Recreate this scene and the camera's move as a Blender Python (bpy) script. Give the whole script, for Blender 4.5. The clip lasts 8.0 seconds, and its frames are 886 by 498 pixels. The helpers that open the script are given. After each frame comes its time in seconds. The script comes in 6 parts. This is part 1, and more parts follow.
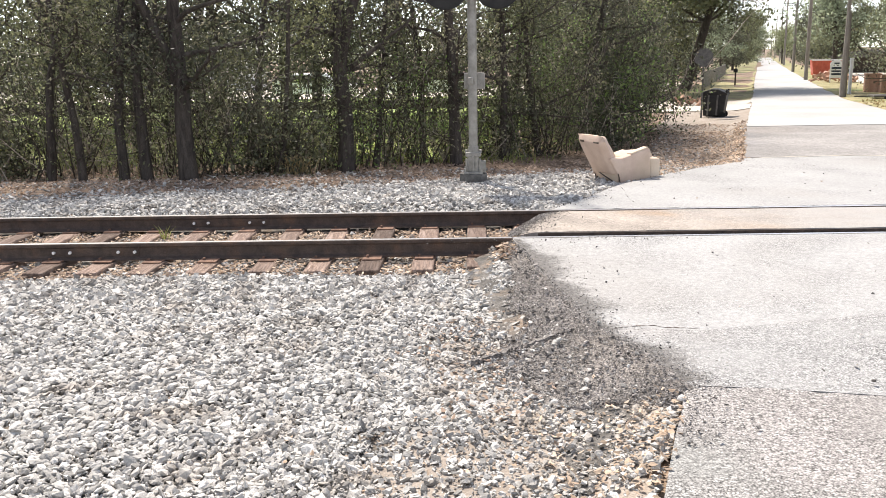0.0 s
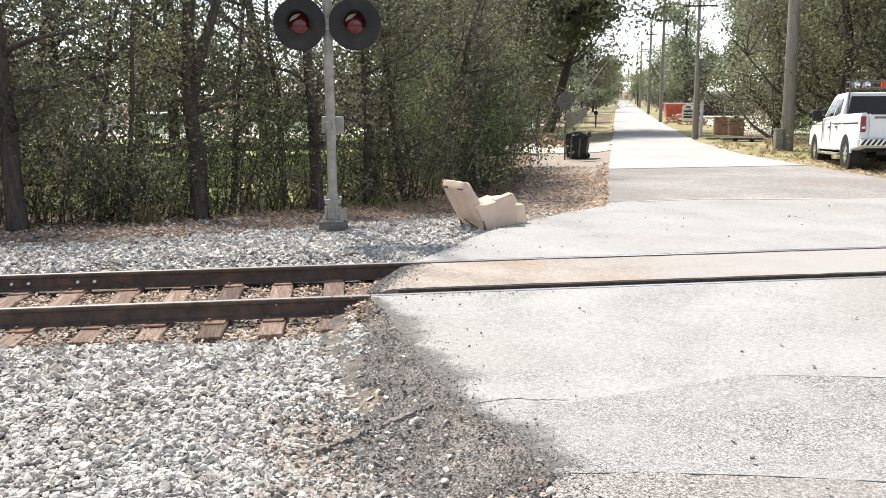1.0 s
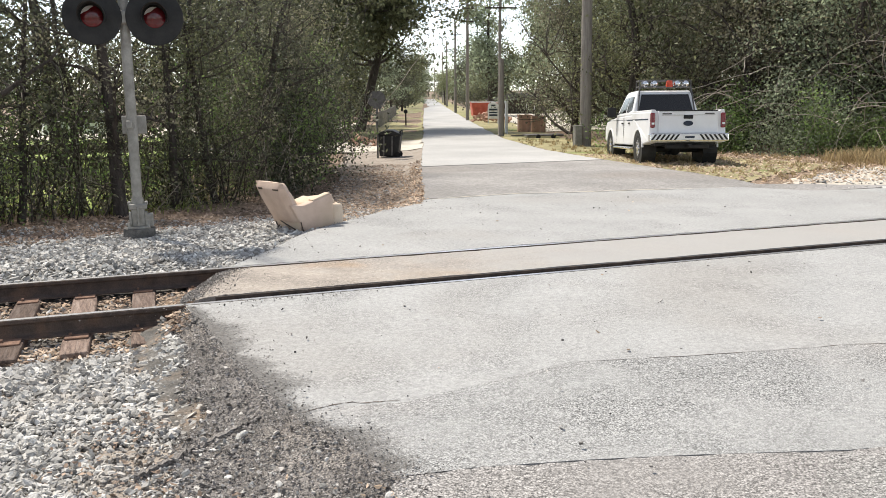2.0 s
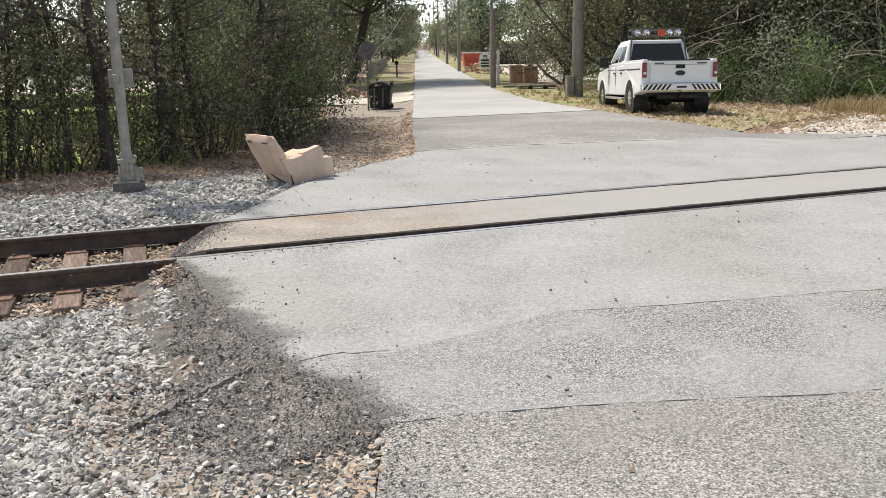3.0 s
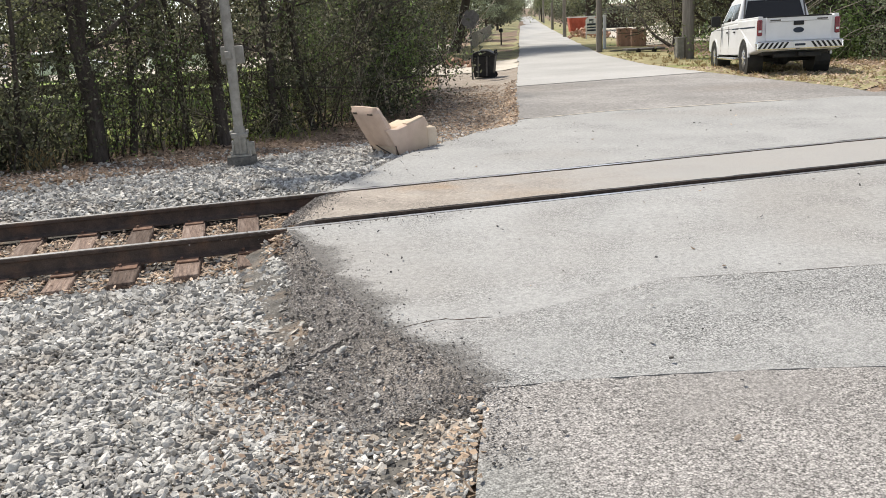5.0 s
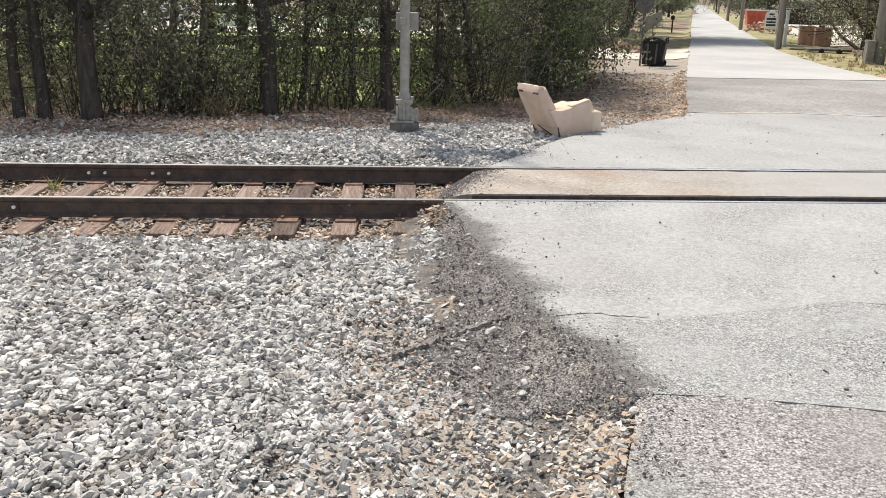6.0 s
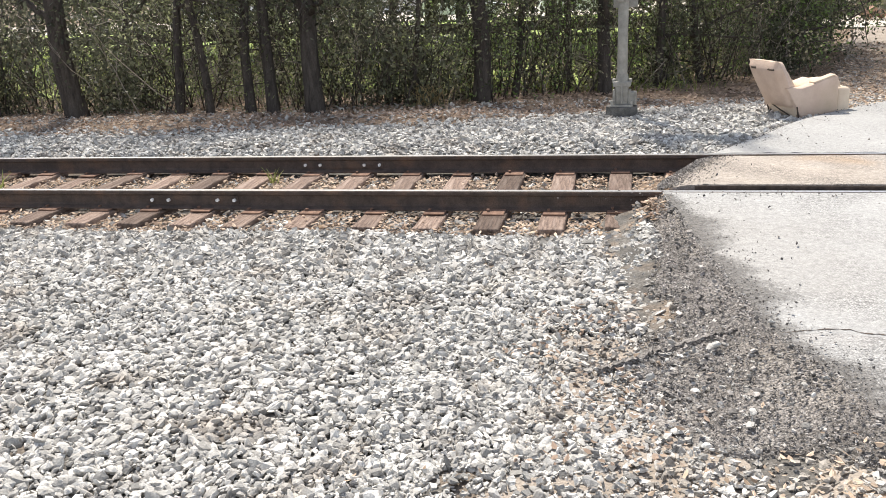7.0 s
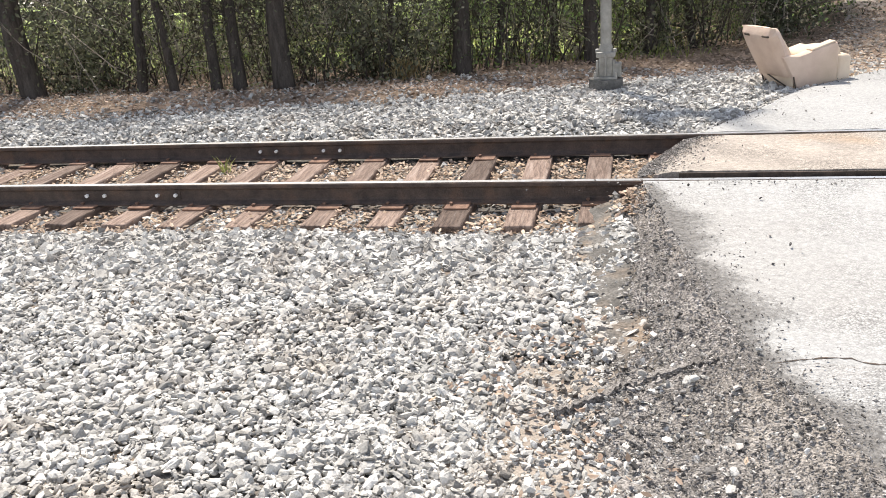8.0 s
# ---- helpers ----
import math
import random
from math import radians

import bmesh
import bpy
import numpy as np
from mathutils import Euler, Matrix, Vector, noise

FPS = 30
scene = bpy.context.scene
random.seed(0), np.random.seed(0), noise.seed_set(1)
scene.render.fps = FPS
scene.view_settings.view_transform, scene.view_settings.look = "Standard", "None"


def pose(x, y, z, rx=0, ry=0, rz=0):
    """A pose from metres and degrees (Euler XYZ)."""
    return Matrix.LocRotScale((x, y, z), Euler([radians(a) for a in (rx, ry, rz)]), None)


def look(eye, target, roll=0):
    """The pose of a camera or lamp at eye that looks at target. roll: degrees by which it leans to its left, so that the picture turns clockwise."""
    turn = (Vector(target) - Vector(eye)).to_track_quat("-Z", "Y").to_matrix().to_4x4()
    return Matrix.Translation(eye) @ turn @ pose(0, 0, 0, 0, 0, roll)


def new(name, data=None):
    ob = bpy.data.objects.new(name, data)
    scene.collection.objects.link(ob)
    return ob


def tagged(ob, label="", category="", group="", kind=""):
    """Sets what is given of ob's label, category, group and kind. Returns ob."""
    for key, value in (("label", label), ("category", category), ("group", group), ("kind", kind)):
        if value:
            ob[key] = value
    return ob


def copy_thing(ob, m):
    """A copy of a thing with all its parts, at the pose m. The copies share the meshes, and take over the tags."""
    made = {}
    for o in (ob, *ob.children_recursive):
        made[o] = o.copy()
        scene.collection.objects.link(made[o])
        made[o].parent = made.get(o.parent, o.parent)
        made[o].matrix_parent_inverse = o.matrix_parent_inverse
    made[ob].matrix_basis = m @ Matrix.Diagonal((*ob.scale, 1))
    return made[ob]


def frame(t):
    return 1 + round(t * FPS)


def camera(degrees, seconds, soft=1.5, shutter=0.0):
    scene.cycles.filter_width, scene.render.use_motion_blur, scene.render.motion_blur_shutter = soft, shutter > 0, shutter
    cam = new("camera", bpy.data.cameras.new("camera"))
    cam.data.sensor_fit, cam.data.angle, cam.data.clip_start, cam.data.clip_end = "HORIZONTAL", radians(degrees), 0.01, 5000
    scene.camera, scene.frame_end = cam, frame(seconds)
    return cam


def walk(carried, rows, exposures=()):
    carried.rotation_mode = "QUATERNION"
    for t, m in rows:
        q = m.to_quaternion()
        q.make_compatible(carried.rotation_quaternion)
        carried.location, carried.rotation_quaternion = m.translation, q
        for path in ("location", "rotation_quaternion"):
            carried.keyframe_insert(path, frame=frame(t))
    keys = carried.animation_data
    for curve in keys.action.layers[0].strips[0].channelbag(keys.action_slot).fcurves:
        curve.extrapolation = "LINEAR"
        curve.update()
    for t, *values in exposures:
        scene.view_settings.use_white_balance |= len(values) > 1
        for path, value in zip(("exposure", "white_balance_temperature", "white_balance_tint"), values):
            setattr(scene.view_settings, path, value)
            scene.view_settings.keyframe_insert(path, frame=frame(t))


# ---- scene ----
cam = camera(55.0, 8.0, soft=0.45)
PATH = [
    (0, (-0.469, -8.463, 1.825), (-0.517, -6.514, 1.379), -1.1),
    (0.5, (-0.382, -8.084, 1.87), (-0.488, -6.127, 1.469), -2.8),
    (1, (-0.282, -7.817, 1.87), (-0.032, -5.866, 1.508), -0.4),
    (1.5, (-0.296, -7.635, 1.862), (0.261, -5.769, 1.405), -0.5),
    (2, (-0.317, -7.684, 1.854), (0.353, -5.835, 1.487), -0.4),
    (2.2, (-0.312, -7.711, 1.852), (0.316, -5.86, 1.43), -0.2),
    (3.3, (-0.283, -7.739, 1.854), (0.401, -5.925, 1.365), -0.9),
    (3.5, (-0.27, -7.745, 1.85), (0.361, -5.915, 1.345), -1.5),
    (4, (-0.269, -7.734, 1.856), (0.281, -5.876, 1.364), -1.4),
    (5.5, (-0.31, -7.783, 1.842), (0.03, -5.895, 1.274), -2.9),
    (6, (-0.409, -7.638, 1.849), (-0.299, -5.728, 1.267), 1.2),
    (6.5, (-0.452, -7.458, 1.834), (-0.628, -5.547, 1.271), -0.8),
    (7, (-0.346, -7.183, 1.807), (-0.744, -5.321, 1.197), -2.8),
    (7.2, (-0.264, -7.08, 1.821), (-0.738, -5.221, 1.254), -3.8),
    (7.5, (-0.225, -6.869, 1.803), (-0.727, -5.055, 1.127), -5.2),
    (8, (-0.168, -6.402, 1.821), (-0.566, -4.566, 1.134), -3.9),
]
EXPOSURES = [(0, 1.33, 6850, 12), (1, 1.30, 6800, 9.5), (2, 0.98, 6800, 8.5), (3.5, 0.77, 6800, 8.5), (4, 0.77, 6800, 8.5), (5.5, 0.88, 6800, 8.5), (6.5, 1.13, 6800, 9), (8, 1.36, 6800, 10)]
walk(cam, [(t, look(eye, target, roll)) for t, eye, target, roll in PATH], EXPOSURES)

# ---- world and sun ----
SUN_AZ, SUN_EL = radians(-27), radians(56)     # azimuth from +y towards +x
world = bpy.data.worlds.new("sky")
scene.world = world
world.use_nodes = True
wn = world.node_tree
sky = wn.nodes.new("ShaderNodeTexSky")
sky.sky_type, sky.sun_disc = "NISHITA", False
sky.sun_elevation, sky.sun_rotation = SUN_EL, SUN_AZ
sky.air_density, sky.dust_density, sky.ozone_density = 0.7, 0.0, 2.0
# thin bright haze and broken cloud: the blue is washed out, with slow changes of brightness
pale = wn.nodes.new("ShaderNodeHueSaturation")
pale.inputs["Saturation"].default_value = 0.5
wn.links.new(sky.outputs["Color"], pale.inputs["Color"])
cloud_at = wn.nodes.new("ShaderNodeTexCoord")
cloud = wn.nodes.new("ShaderNodeTexNoise")
cloud.inputs["Scale"].default_value, cloud.inputs["Detail"].default_value = 3.2, 5
wn.links.new(cloud_at.outputs["Generated"], cloud.inputs["Vector"])
cloud_range = wn.nodes.new("ShaderNodeMapRange")
cloud_range.inputs["From Min"].default_value, cloud_range.inputs["From Max"].default_value = 0.35, 0.7
cloud_range.inputs["To Min"].default_value, cloud_range.inputs["To Max"].default_value = 0.85, 1.35
wn.links.new(cloud.outputs["Fac"], cloud_range.inputs["Value"])
wn.links.new(cloud_range.outputs["Result"], pale.inputs["Value"])
wn.links.new(pale.outputs["Color"], wn.nodes["Background"].inputs["Color"])
wn.nodes["Background"].inputs["Strength"].default_value = 0.125
sun = new("sun", bpy.data.lights.new("sun", "SUN"))
sun.data.energy, sun.data.angle, sun.data.color = 3.05, radians(4.0), (1.0, 0.95, 0.88)
toward = Vector((math.sin(SUN_AZ) * math.cos(SUN_EL), math.cos(SUN_AZ) * math.cos(SUN_EL), math.sin(SUN_EL)))
sun.matrix_world = look((0, 0, 40), Vector((0, 0, 40)) - toward)


# ---- materials ----
def mat(name, c1, c2, scale=3.0, rough=0.85, bump=0.0, bscale=60.0, grain=0.25, gscale=90.0, island=0.0, per_object=0.0,
        metal=0.0, translucent=0.0, c3=None, spec=0.3, stretch=(1, 1, 1), speck=None, agg=None):
    """A surface of two colours in large patches, with fine grain, a third colour in stains, relief, and a tone of its own per piece."""
    m = bpy.data.materials.new(name)
    m.use_nodes = True
    nt = m.node_tree
    N, L = nt.nodes, nt.links
    b = N["Principled BSDF"]
    tc = N.new("ShaderNodeTexCoord")
    mp = N.new("ShaderNodeMapping")
    mp.inputs["Scale"].default_value = stretch
    L.new(tc.outputs["Object"], mp.inputs["Vector"])
    n1 = N.new("ShaderNodeTexNoise")
    n1.inputs["Scale"].default_value, n1.inputs["Detail"].default_value, n1.inputs["Roughness"].default_value = scale, 6, 0.65
    L.new(mp.outputs["Vector"], n1.inputs["Vector"])
    ramp = N.new("ShaderNodeValToRGB")
    ramp.color_ramp.elements[0].position, ramp.color_ramp.elements[1].position = 0.36, 0.64
    ramp.color_ramp.elements[0].color, ramp.color_ramp.elements[1].color = (*c1, 1), (*c2, 1)
    L.new(n1.outputs["Fac"], ramp.inputs["Fac"])
    col = ramp.outputs["Color"]
    if c3:
        n3 = N.new("ShaderNodeTexNoise")
        n3.inputs["Scale"].default_value, n3.inputs["Detail"].default_value = scale * 0.37, 8
        L.new(mp.outputs["Vector"], n3.inputs["Vector"])
        r3 = N.new("ShaderNodeMapRange")
        r3.inputs["From Min"].default_value, r3.inputs["From Max"].default_value = 0.52, 0.68
        L.new(n3.outputs["Fac"], r3.inputs["Value"])
        mx = N.new("ShaderNodeMixRGB")
        mx.inputs["Color2"].default_value = (*c3, 1)
        L.new(r3.outputs["Result"], mx.inputs["Fac"])
        L.new(col, mx.inputs["Color1"])
        col = mx.outputs["Color"]
    n2 = N.new("ShaderNodeTexNoise")
    n2.inputs["Scale"].default_value, n2.inputs["Detail"].default_value = gscale, 3
    L.new(mp.outputs["Vector"], n2.inputs["Vector"])
    hs = N.new("ShaderNodeHueSaturation")
    L.new(col, hs.inputs["Color"])
    mr = N.new("ShaderNodeMapRange")
    mr.inputs["From Min"].default_value, mr.inputs["From Max"].default_value = 0.25, 0.75
    mr.inputs["To Min"].default_value, mr.inputs["To Max"].default_value = 1 - grain, 1 + grain
    L.new(n2.outputs["Fac"], mr.inputs["Value"])
    val = mr.outputs["Result"]
    for amount, node, out in ((island, "ShaderNodeNewGeometry", "Random Per Island"), (per_object, "ShaderNodeObjectInfo", "Random")):
        if amount:
            g = N.new(node)
            q = N.new("ShaderNodeMapRange")
            q.inputs["To Min"].default_value, q.inputs["To Max"].default_value = 1 - amount, 1 + amount
            L.new(g.outputs[out], q.inputs["Value"])
            mu = N.new("ShaderNodeMath")
            mu.operation = "MULTIPLY"
            L.new(q.outputs["Result"], mu.inputs[0])
            L.new(val, mu.inputs[1])
            val = mu.outputs[0]
    if speck:
        vo = N.new("ShaderNodeTexVoronoi")
        vo.inputs["Scale"].default_value = speck[0]
        L.new(mp.outputs["Vector"], vo.inputs["Vector"])
        sp = N.new("ShaderNodeSeparateColor")
        L.new(vo.outputs["Color"], sp.inputs["Color"])
        q = N.new("ShaderNodeMapRange")
        q.inputs["To Min"].default_value, q.inputs["To Max"].default_value = 1 - speck[1], 1 + speck[1]
        L.new(sp.outputs[0], q.inputs["Value"])
        mu = N.new("ShaderNodeMath")
        mu.operation = "MULTIPLY"
        L.new(q.outputs["Result"], mu.inputs[0])
        L.new(val, mu.inputs[1])
        val = mu.outputs[0]
    if agg:
        size, amount, lo, hi = agg
        vo = N.new("ShaderNodeTexVoronoi")
        vo.inputs["Scale"].default_value = size
        L.new(mp.outputs["Vector"], vo.inputs["Vector"])
        sp = N.new("ShaderNodeSeparateColor")
        L.new(vo.outputs["Color"], sp.inputs["Color"])
        tone = N.new("ShaderNodeMapRange")
        tone.inputs["To Min"].default_value, tone.inputs["To Max"].default_value = -0.55, 0.75
        L.new(sp.outputs[0], tone.inputs["Value"])
        gap = N.new("ShaderNodeMapRange")
        gap.inputs["From Min"].default_value, gap.inputs["From Max"].default_value = 0.35, 0.65
        gap.inputs["To Min"].default_value, gap.inputs["To Max"].default_value = 0.0, -0.85
        L.new(vo.outputs["Distance"], gap.inputs["Value"])
        both = N.new("ShaderNodeMath")
        both.operation = "ADD"
        L.new(tone.outputs["Result"], both.inputs[0])
        L.new(gap.outputs["Result"], both.inputs[1])
        where = N.new("ShaderNodeTexNoise")
        where.inputs["Scale"].default_value, where.inputs["Detail"].default_value = 1.1, 5
        L.new(mp.outputs["Vector"], where.inputs["Vector"])
        cover = N.new("ShaderNodeMapRange")
        cover.inputs["From Min"].default_value, cover.inputs["From Max"].default_value = lo, hi
        cover.inputs["To Min"].default_value, cover.inputs["To Max"].default_value = amount * 0.25, amount
        L.new(where.outputs["Fac"], cover.inputs["Value"])
        mu = N.new("ShaderNodeMath")
        mu.operation = "MULTIPLY"
        L.new(both.outputs[0], mu.inputs[0])
        L.new(cover.outputs["Result"], mu.inputs[1])
        one = N.new("ShaderNodeMath")
        one.inputs[1].default_value = 1.0
        L.new(mu.outputs[0], one.inputs[0])
        mu = N.new("ShaderNodeMath")
        mu.operation = "MULTIPLY"
        L.new(one.outputs[0], mu.inputs[0])
        L.new(val, mu.inputs[1])
        val = mu.outputs[0]
    L.new(val, hs.inputs["Value"])
    L.new(hs.outputs["Color"], b.inputs["Base Color"])
    b.inputs["Roughness"].default_value, b.inputs["Metallic"].default_value = rough, metal
    b.inputs["Specular IOR Level"].default_value = spec
    if bump:
        nb = N.new("ShaderNodeTexNoise")
        nb.inputs["Scale"].default_value, nb.inputs["Detail"].default_value = bscale, 5
        L.new(mp.outputs["Vector"], nb.inputs["Vector"])
        bp = N.new("ShaderNodeBump")
        bp.inputs["Strength"].default_value, bp.inputs["Distance"].default_value = bump, 0.02
        L.new(nb.outputs["Fac"], bp.inputs["Height"])
        L.new(bp.outputs["Normal"], b.inputs["Normal"])
    if translucent:
        tr = N.new("ShaderNodeBsdfTranslucent")
        ms = N.new("ShaderNodeMixShader")
        ms.inputs["Fac"].default_value = translucent
        L.new(hs.outputs["Color"], tr.inputs["Color"])
        L.new(b.outputs["BSDF"], ms.inputs[1])
        L.new(tr.outputs["BSDF"], ms.inputs[2])
        L.new(ms.outputs["Shader"], N["Material Output"].inputs["Surface"])
    return m


def glass(name, tint, rough=0.05):
    m = bpy.data.materials.new(name)
    m.use_nodes = True
    b = m.node_tree.nodes["Principled BSDF"]
    b.inputs["Base Color"].default_value = (*tint, 1)
    b.inputs["Roughness"].default_value, b.inputs["Specular IOR Level"].default_value = rough, 0.6
    b.inputs["Transmission Weight"].default_value = 0.35
    return m


M = dict(
    dirt=mat("dirt", (0.16, 0.115, 0.08), (0.27, 0.20, 0.145), 1.2, 0.95, 0.6, 40, 0.35, 70, c3=(0.30, 0.21, 0.15)),
    # bed darkened: the shade in the gaps between stones is put into its colour
    ballast_bed=mat("ballast_bed", (0.085, 0.079, 0.072), (0.16, 0.149, 0.135), 6, 0.95, 0.8, 45, 0.4, 60, c3=(0.25, 0.19, 0.14)),
    sand=mat("sand", (0.27, 0.228, 0.19), (0.37, 0.322, 0.276), 2.2, 0.95, 0.6, 60, 0.25, 110, c3=(0.28, 0.235, 0.19)),
    pale_sand=mat("pale_sand", (0.48, 0.43, 0.36), (0.60, 0.55, 0.48), 1.0, 0.95, 0.4, 30, 0.15, 60),
    stone=mat("stone", (0.36, 0.346, 0.322), (0.56, 0.541, 0.508), 8, 0.9, 0.35, 90, 0.18, 120, island=0.48, c3=(0.36, 0.328, 0.29)),
    pebble=mat("pebble", (0.125, 0.115, 0.107), (0.35, 0.325, 0.303), 20, 0.9, 0.3, 90, 0.2, 120, island=0.8),
    asphalt_new=mat("asphalt_new", (0.342, 0.339, 0.331), (0.386, 0.382, 0.373), 0.8, 0.88, 0.4, 70, 0.16, 26, c3=(0.34, 0.328, 0.312), speck=(120, 0.11), agg=(95, 0.42, 0.48, 0.68)),
    asphalt_worn=mat("asphalt_worn", (0.338, 0.337, 0.329), (0.384, 0.38, 0.371), 0.7, 0.9, 0.6, 80, 0.18, 30, c3=(0.385, 0.355, 0.335), agg=(105, 0.65, 0.34, 0.58)),
    asphalt_orange=mat("asphalt_orange", (0.325, 0.286, 0.25), (0.415, 0.364, 0.315), 1.7, 0.9, 0.4, 100, 0.22, 26, c3=(0.38, 0.28, 0.195), speck=(115, 0.18), agg=(95, 0.5, 0.40, 0.6)),
    asphalt_old=mat("asphalt_old", (0.32, 0.302, 0.287), (0.41, 0.388, 0.37), 1.1, 0.92, 0.6, 85, 0.35, 40, c3=(0.315, 0.322, 0.305), agg=(95, 0.6, 0.25, 0.45)),
    asphalt_far=mat("asphalt_far", (0.235, 0.223, 0.212), (0.325, 0.308, 0.294), 0.5, 0.9, 0.4, 60, 0.2, 14, c3=(0.25, 0.225, 0.205), speck=(45, 0.25)),
    asphalt_lane=mat("asphalt_lane", (0.37, 0.362, 0.35), (0.46, 0.45, 0.437), 0.3, 0.9, 0.2, 60, 0.12, 20),
    crumble=mat("crumble", (0.125, 0.114, 0.105), (0.28, 0.258, 0.24), 1.7, 0.95, 1.0, 70, 0.3, 60, c3=(0.33, 0.295, 0.26), speck=(110, 0.5)),
    rail_side=mat("rail_side", (0.058, 0.044, 0.038), (0.105, 0.077, 0.063), 9, 0.8, 0.3, 80, 0.25, 90, c3=(0.14, 0.088, 0.062)),
    rail_top=mat("rail_top", (0.62, 0.60, 0.58), (0.74, 0.73, 0.72), 20, 0.32, 0.0, 50, 0.08, 200, metal=0.9),
    rail_top_dull=mat("rail_top_dull", (0.20, 0.19, 0.18), (0.34, 0.33, 0.32), 12, 0.5, 0.1, 90, 0.2, 160, metal=0.5),
    rust=mat("rust", (0.15, 0.09, 0.065), (0.25, 0.15, 0.105), 14, 0.9, 0.4, 90, 0.25, 120),
    # white standing for light: through the rail holes and at the signal visors
    bolt=mat("bolt", (0.75, 0.73, 0.70), (0.85, 0.84, 0.82), 30, 0.45, 0.0, 50, 0.1, 100),
    tie=mat("tie", (0.13, 0.092, 0.075), (0.31, 0.225, 0.18), 5, 0.95, 0.9, 30, 0.4, 60, per_object=0.42, stretch=(9, 1, 6), c3=(0.36, 0.28, 0.235)),
    leaf_dry=mat("leaf_dry", (0.235, 0.165, 0.122), (0.385, 0.295, 0.23), 3, 0.8, 0.0, 50, 0.15, 90, island=0.5, translucent=0.2),
    leaf_pale=mat("leaf_pale", (0.43, 0.31, 0.215), (0.58, 0.46, 0.355), 3, 0.8, 0.0, 50, 0.15, 90, island=0.4, translucent=0.2),
    leaf=mat("leaf", (0.099, 0.108, 0.060), (0.207, 0.212, 0.112), 0.7, 0.55, 0.0, 50, 0.1, 60, island=0.5, translucent=0.48),
    leaf_yellow=mat("leaf_yellow", (0.202, 0.225, 0.125), (0.350, 0.370, 0.213), 0.7, 0.6, 0.0, 50, 0.1, 60, island=0.45, translucent=0.58),
    leaf_olive=mat("leaf_olive", (0.156, 0.150, 0.104), (0.285, 0.262, 0.181), 0.8, 0.6, 0.0, 50, 0.1, 60, island=0.5, translucent=0.48),
    leaf_dark=mat("leaf_dark", (0.063, 0.068, 0.046), (0.129, 0.134, 0.085), 0.6, 0.5, 0.0, 50, 0.1, 60, island=0.5, translucent=0.42),
    leaf_green=mat("leaf_green", (0.12, 0.185, 0.06), (0.25, 0.345, 0.12), 0.7, 0.55, 0.0, 50, 0.1, 60, island=0.45, translucent=0.5),
    leaf_grey=mat("leaf_grey", (0.190, 0.221, 0.145), (0.341, 0.390, 0.261), 0.7, 0.6, 0.0, 50, 0.1, 60, island=0.5, translucent=0.56),
    bark=mat("bark", (0.045, 0.037, 0.032), (0.105, 0.088, 0.075), 5, 0.95, 1.0, 25, 0.3, 50, stretch=(3, 3, 0.6)),
    twig=mat("twig", (0.24, 0.205, 0.17), (0.40, 0.35, 0.30), 4, 0.9, 0.3, 40, 0.2, 60, island=0.35),
    grass=mat("grass", (0.19, 0.27, 0.065), (0.33, 0.41, 0.12), 0.6, 0.9, 0.5, 30, 0.3, 50),
    grass_blade=mat("grass_blade", (0.19, 0.24, 0.07), (0.36, 0.38, 0.14), 1.2, 0.8, 0.0, 50, 0.2, 60, island=0.4, translucent=0.35),
    grass_dry=mat("grass_dry", (0.34, 0.25, 0.13), (0.50, 0.40, 0.23), 1.2, 0.85, 0.0, 50, 0.2, 60, island=0.35, translucent=0.3),
    verge=mat("verge", (0.22, 0.20, 0.10), (0.38, 0.33, 0.19), 0.9, 0.95, 0.6, 30, 0.3, 50, c3=(0.20, 0.23, 0.085)),
    galv=mat("galv", (0.23, 0.22, 0.198), (0.35, 0.336, 0.305), 7, 0.5, 0.08, 60, 0.08, 120, metal=0.25),
    concrete=mat("concrete", (0.10, 0.096, 0.09), (0.17, 0.163, 0.153), 8, 0.95, 0.5, 70, 0.2, 100),
    black=mat("black", (0.014, 0.014, 0.014), (0.028, 0.027, 0.026), 6, 0.55, 0.05, 60, 0.15, 90),
    lens=mat("lens", (0.085, 0.007, 0.010), (0.12, 0.010, 0.014), 30, 0.15, 0.0, 60, 0.1, 90, spec=0.6),
    fabric=mat("fabric", (0.57, 0.425, 0.34), (0.66, 0.515, 0.42), 3.5, 0.95, 0.35, 240, 0.08, 300, c3=(0.54, 0.42, 0.315)),
    cushion=mat("cushion", (0.62, 0.49, 0.37), (0.70, 0.575, 0.45), 3.0, 0.95, 0.35, 240, 0.08, 300),
    lining=mat("lining", (0.05, 0.04, 0.035), (0.12, 0.09, 0.07), 9, 0.95, 0.2, 90, 0.3, 120),
    white_paint=mat("white_paint", (0.72, 0.72, 0.72), (0.80, 0.80, 0.795), 1.5, 0.3, 0.0, 60, 0.03, 90, spec=0.5, c3=(0.66, 0.65, 0.63)),
    chrome=mat("chrome", (0.68, 0.68, 0.69), (0.78, 0.78, 0.79), 12, 0.18, 0.0, 60, 0.05, 90, metal=0.95),
    tyre=mat("tyre", (0.018, 0.018, 0.018), (0.04, 0.038, 0.036), 9, 0.9, 0.4, 60, 0.2, 90),
    tail_red=mat("tail_red", (0.15, 0.012, 0.018), (0.22, 0.02, 0.028), 20, 0.2, 0.0, 60, 0.1, 90, spec=0.6),
    beacon=mat("beacon", (0.62, 0.07, 0.03), (0.72, 0.11, 0.05), 20, 0.3, 0.0, 60, 0.1, 90),
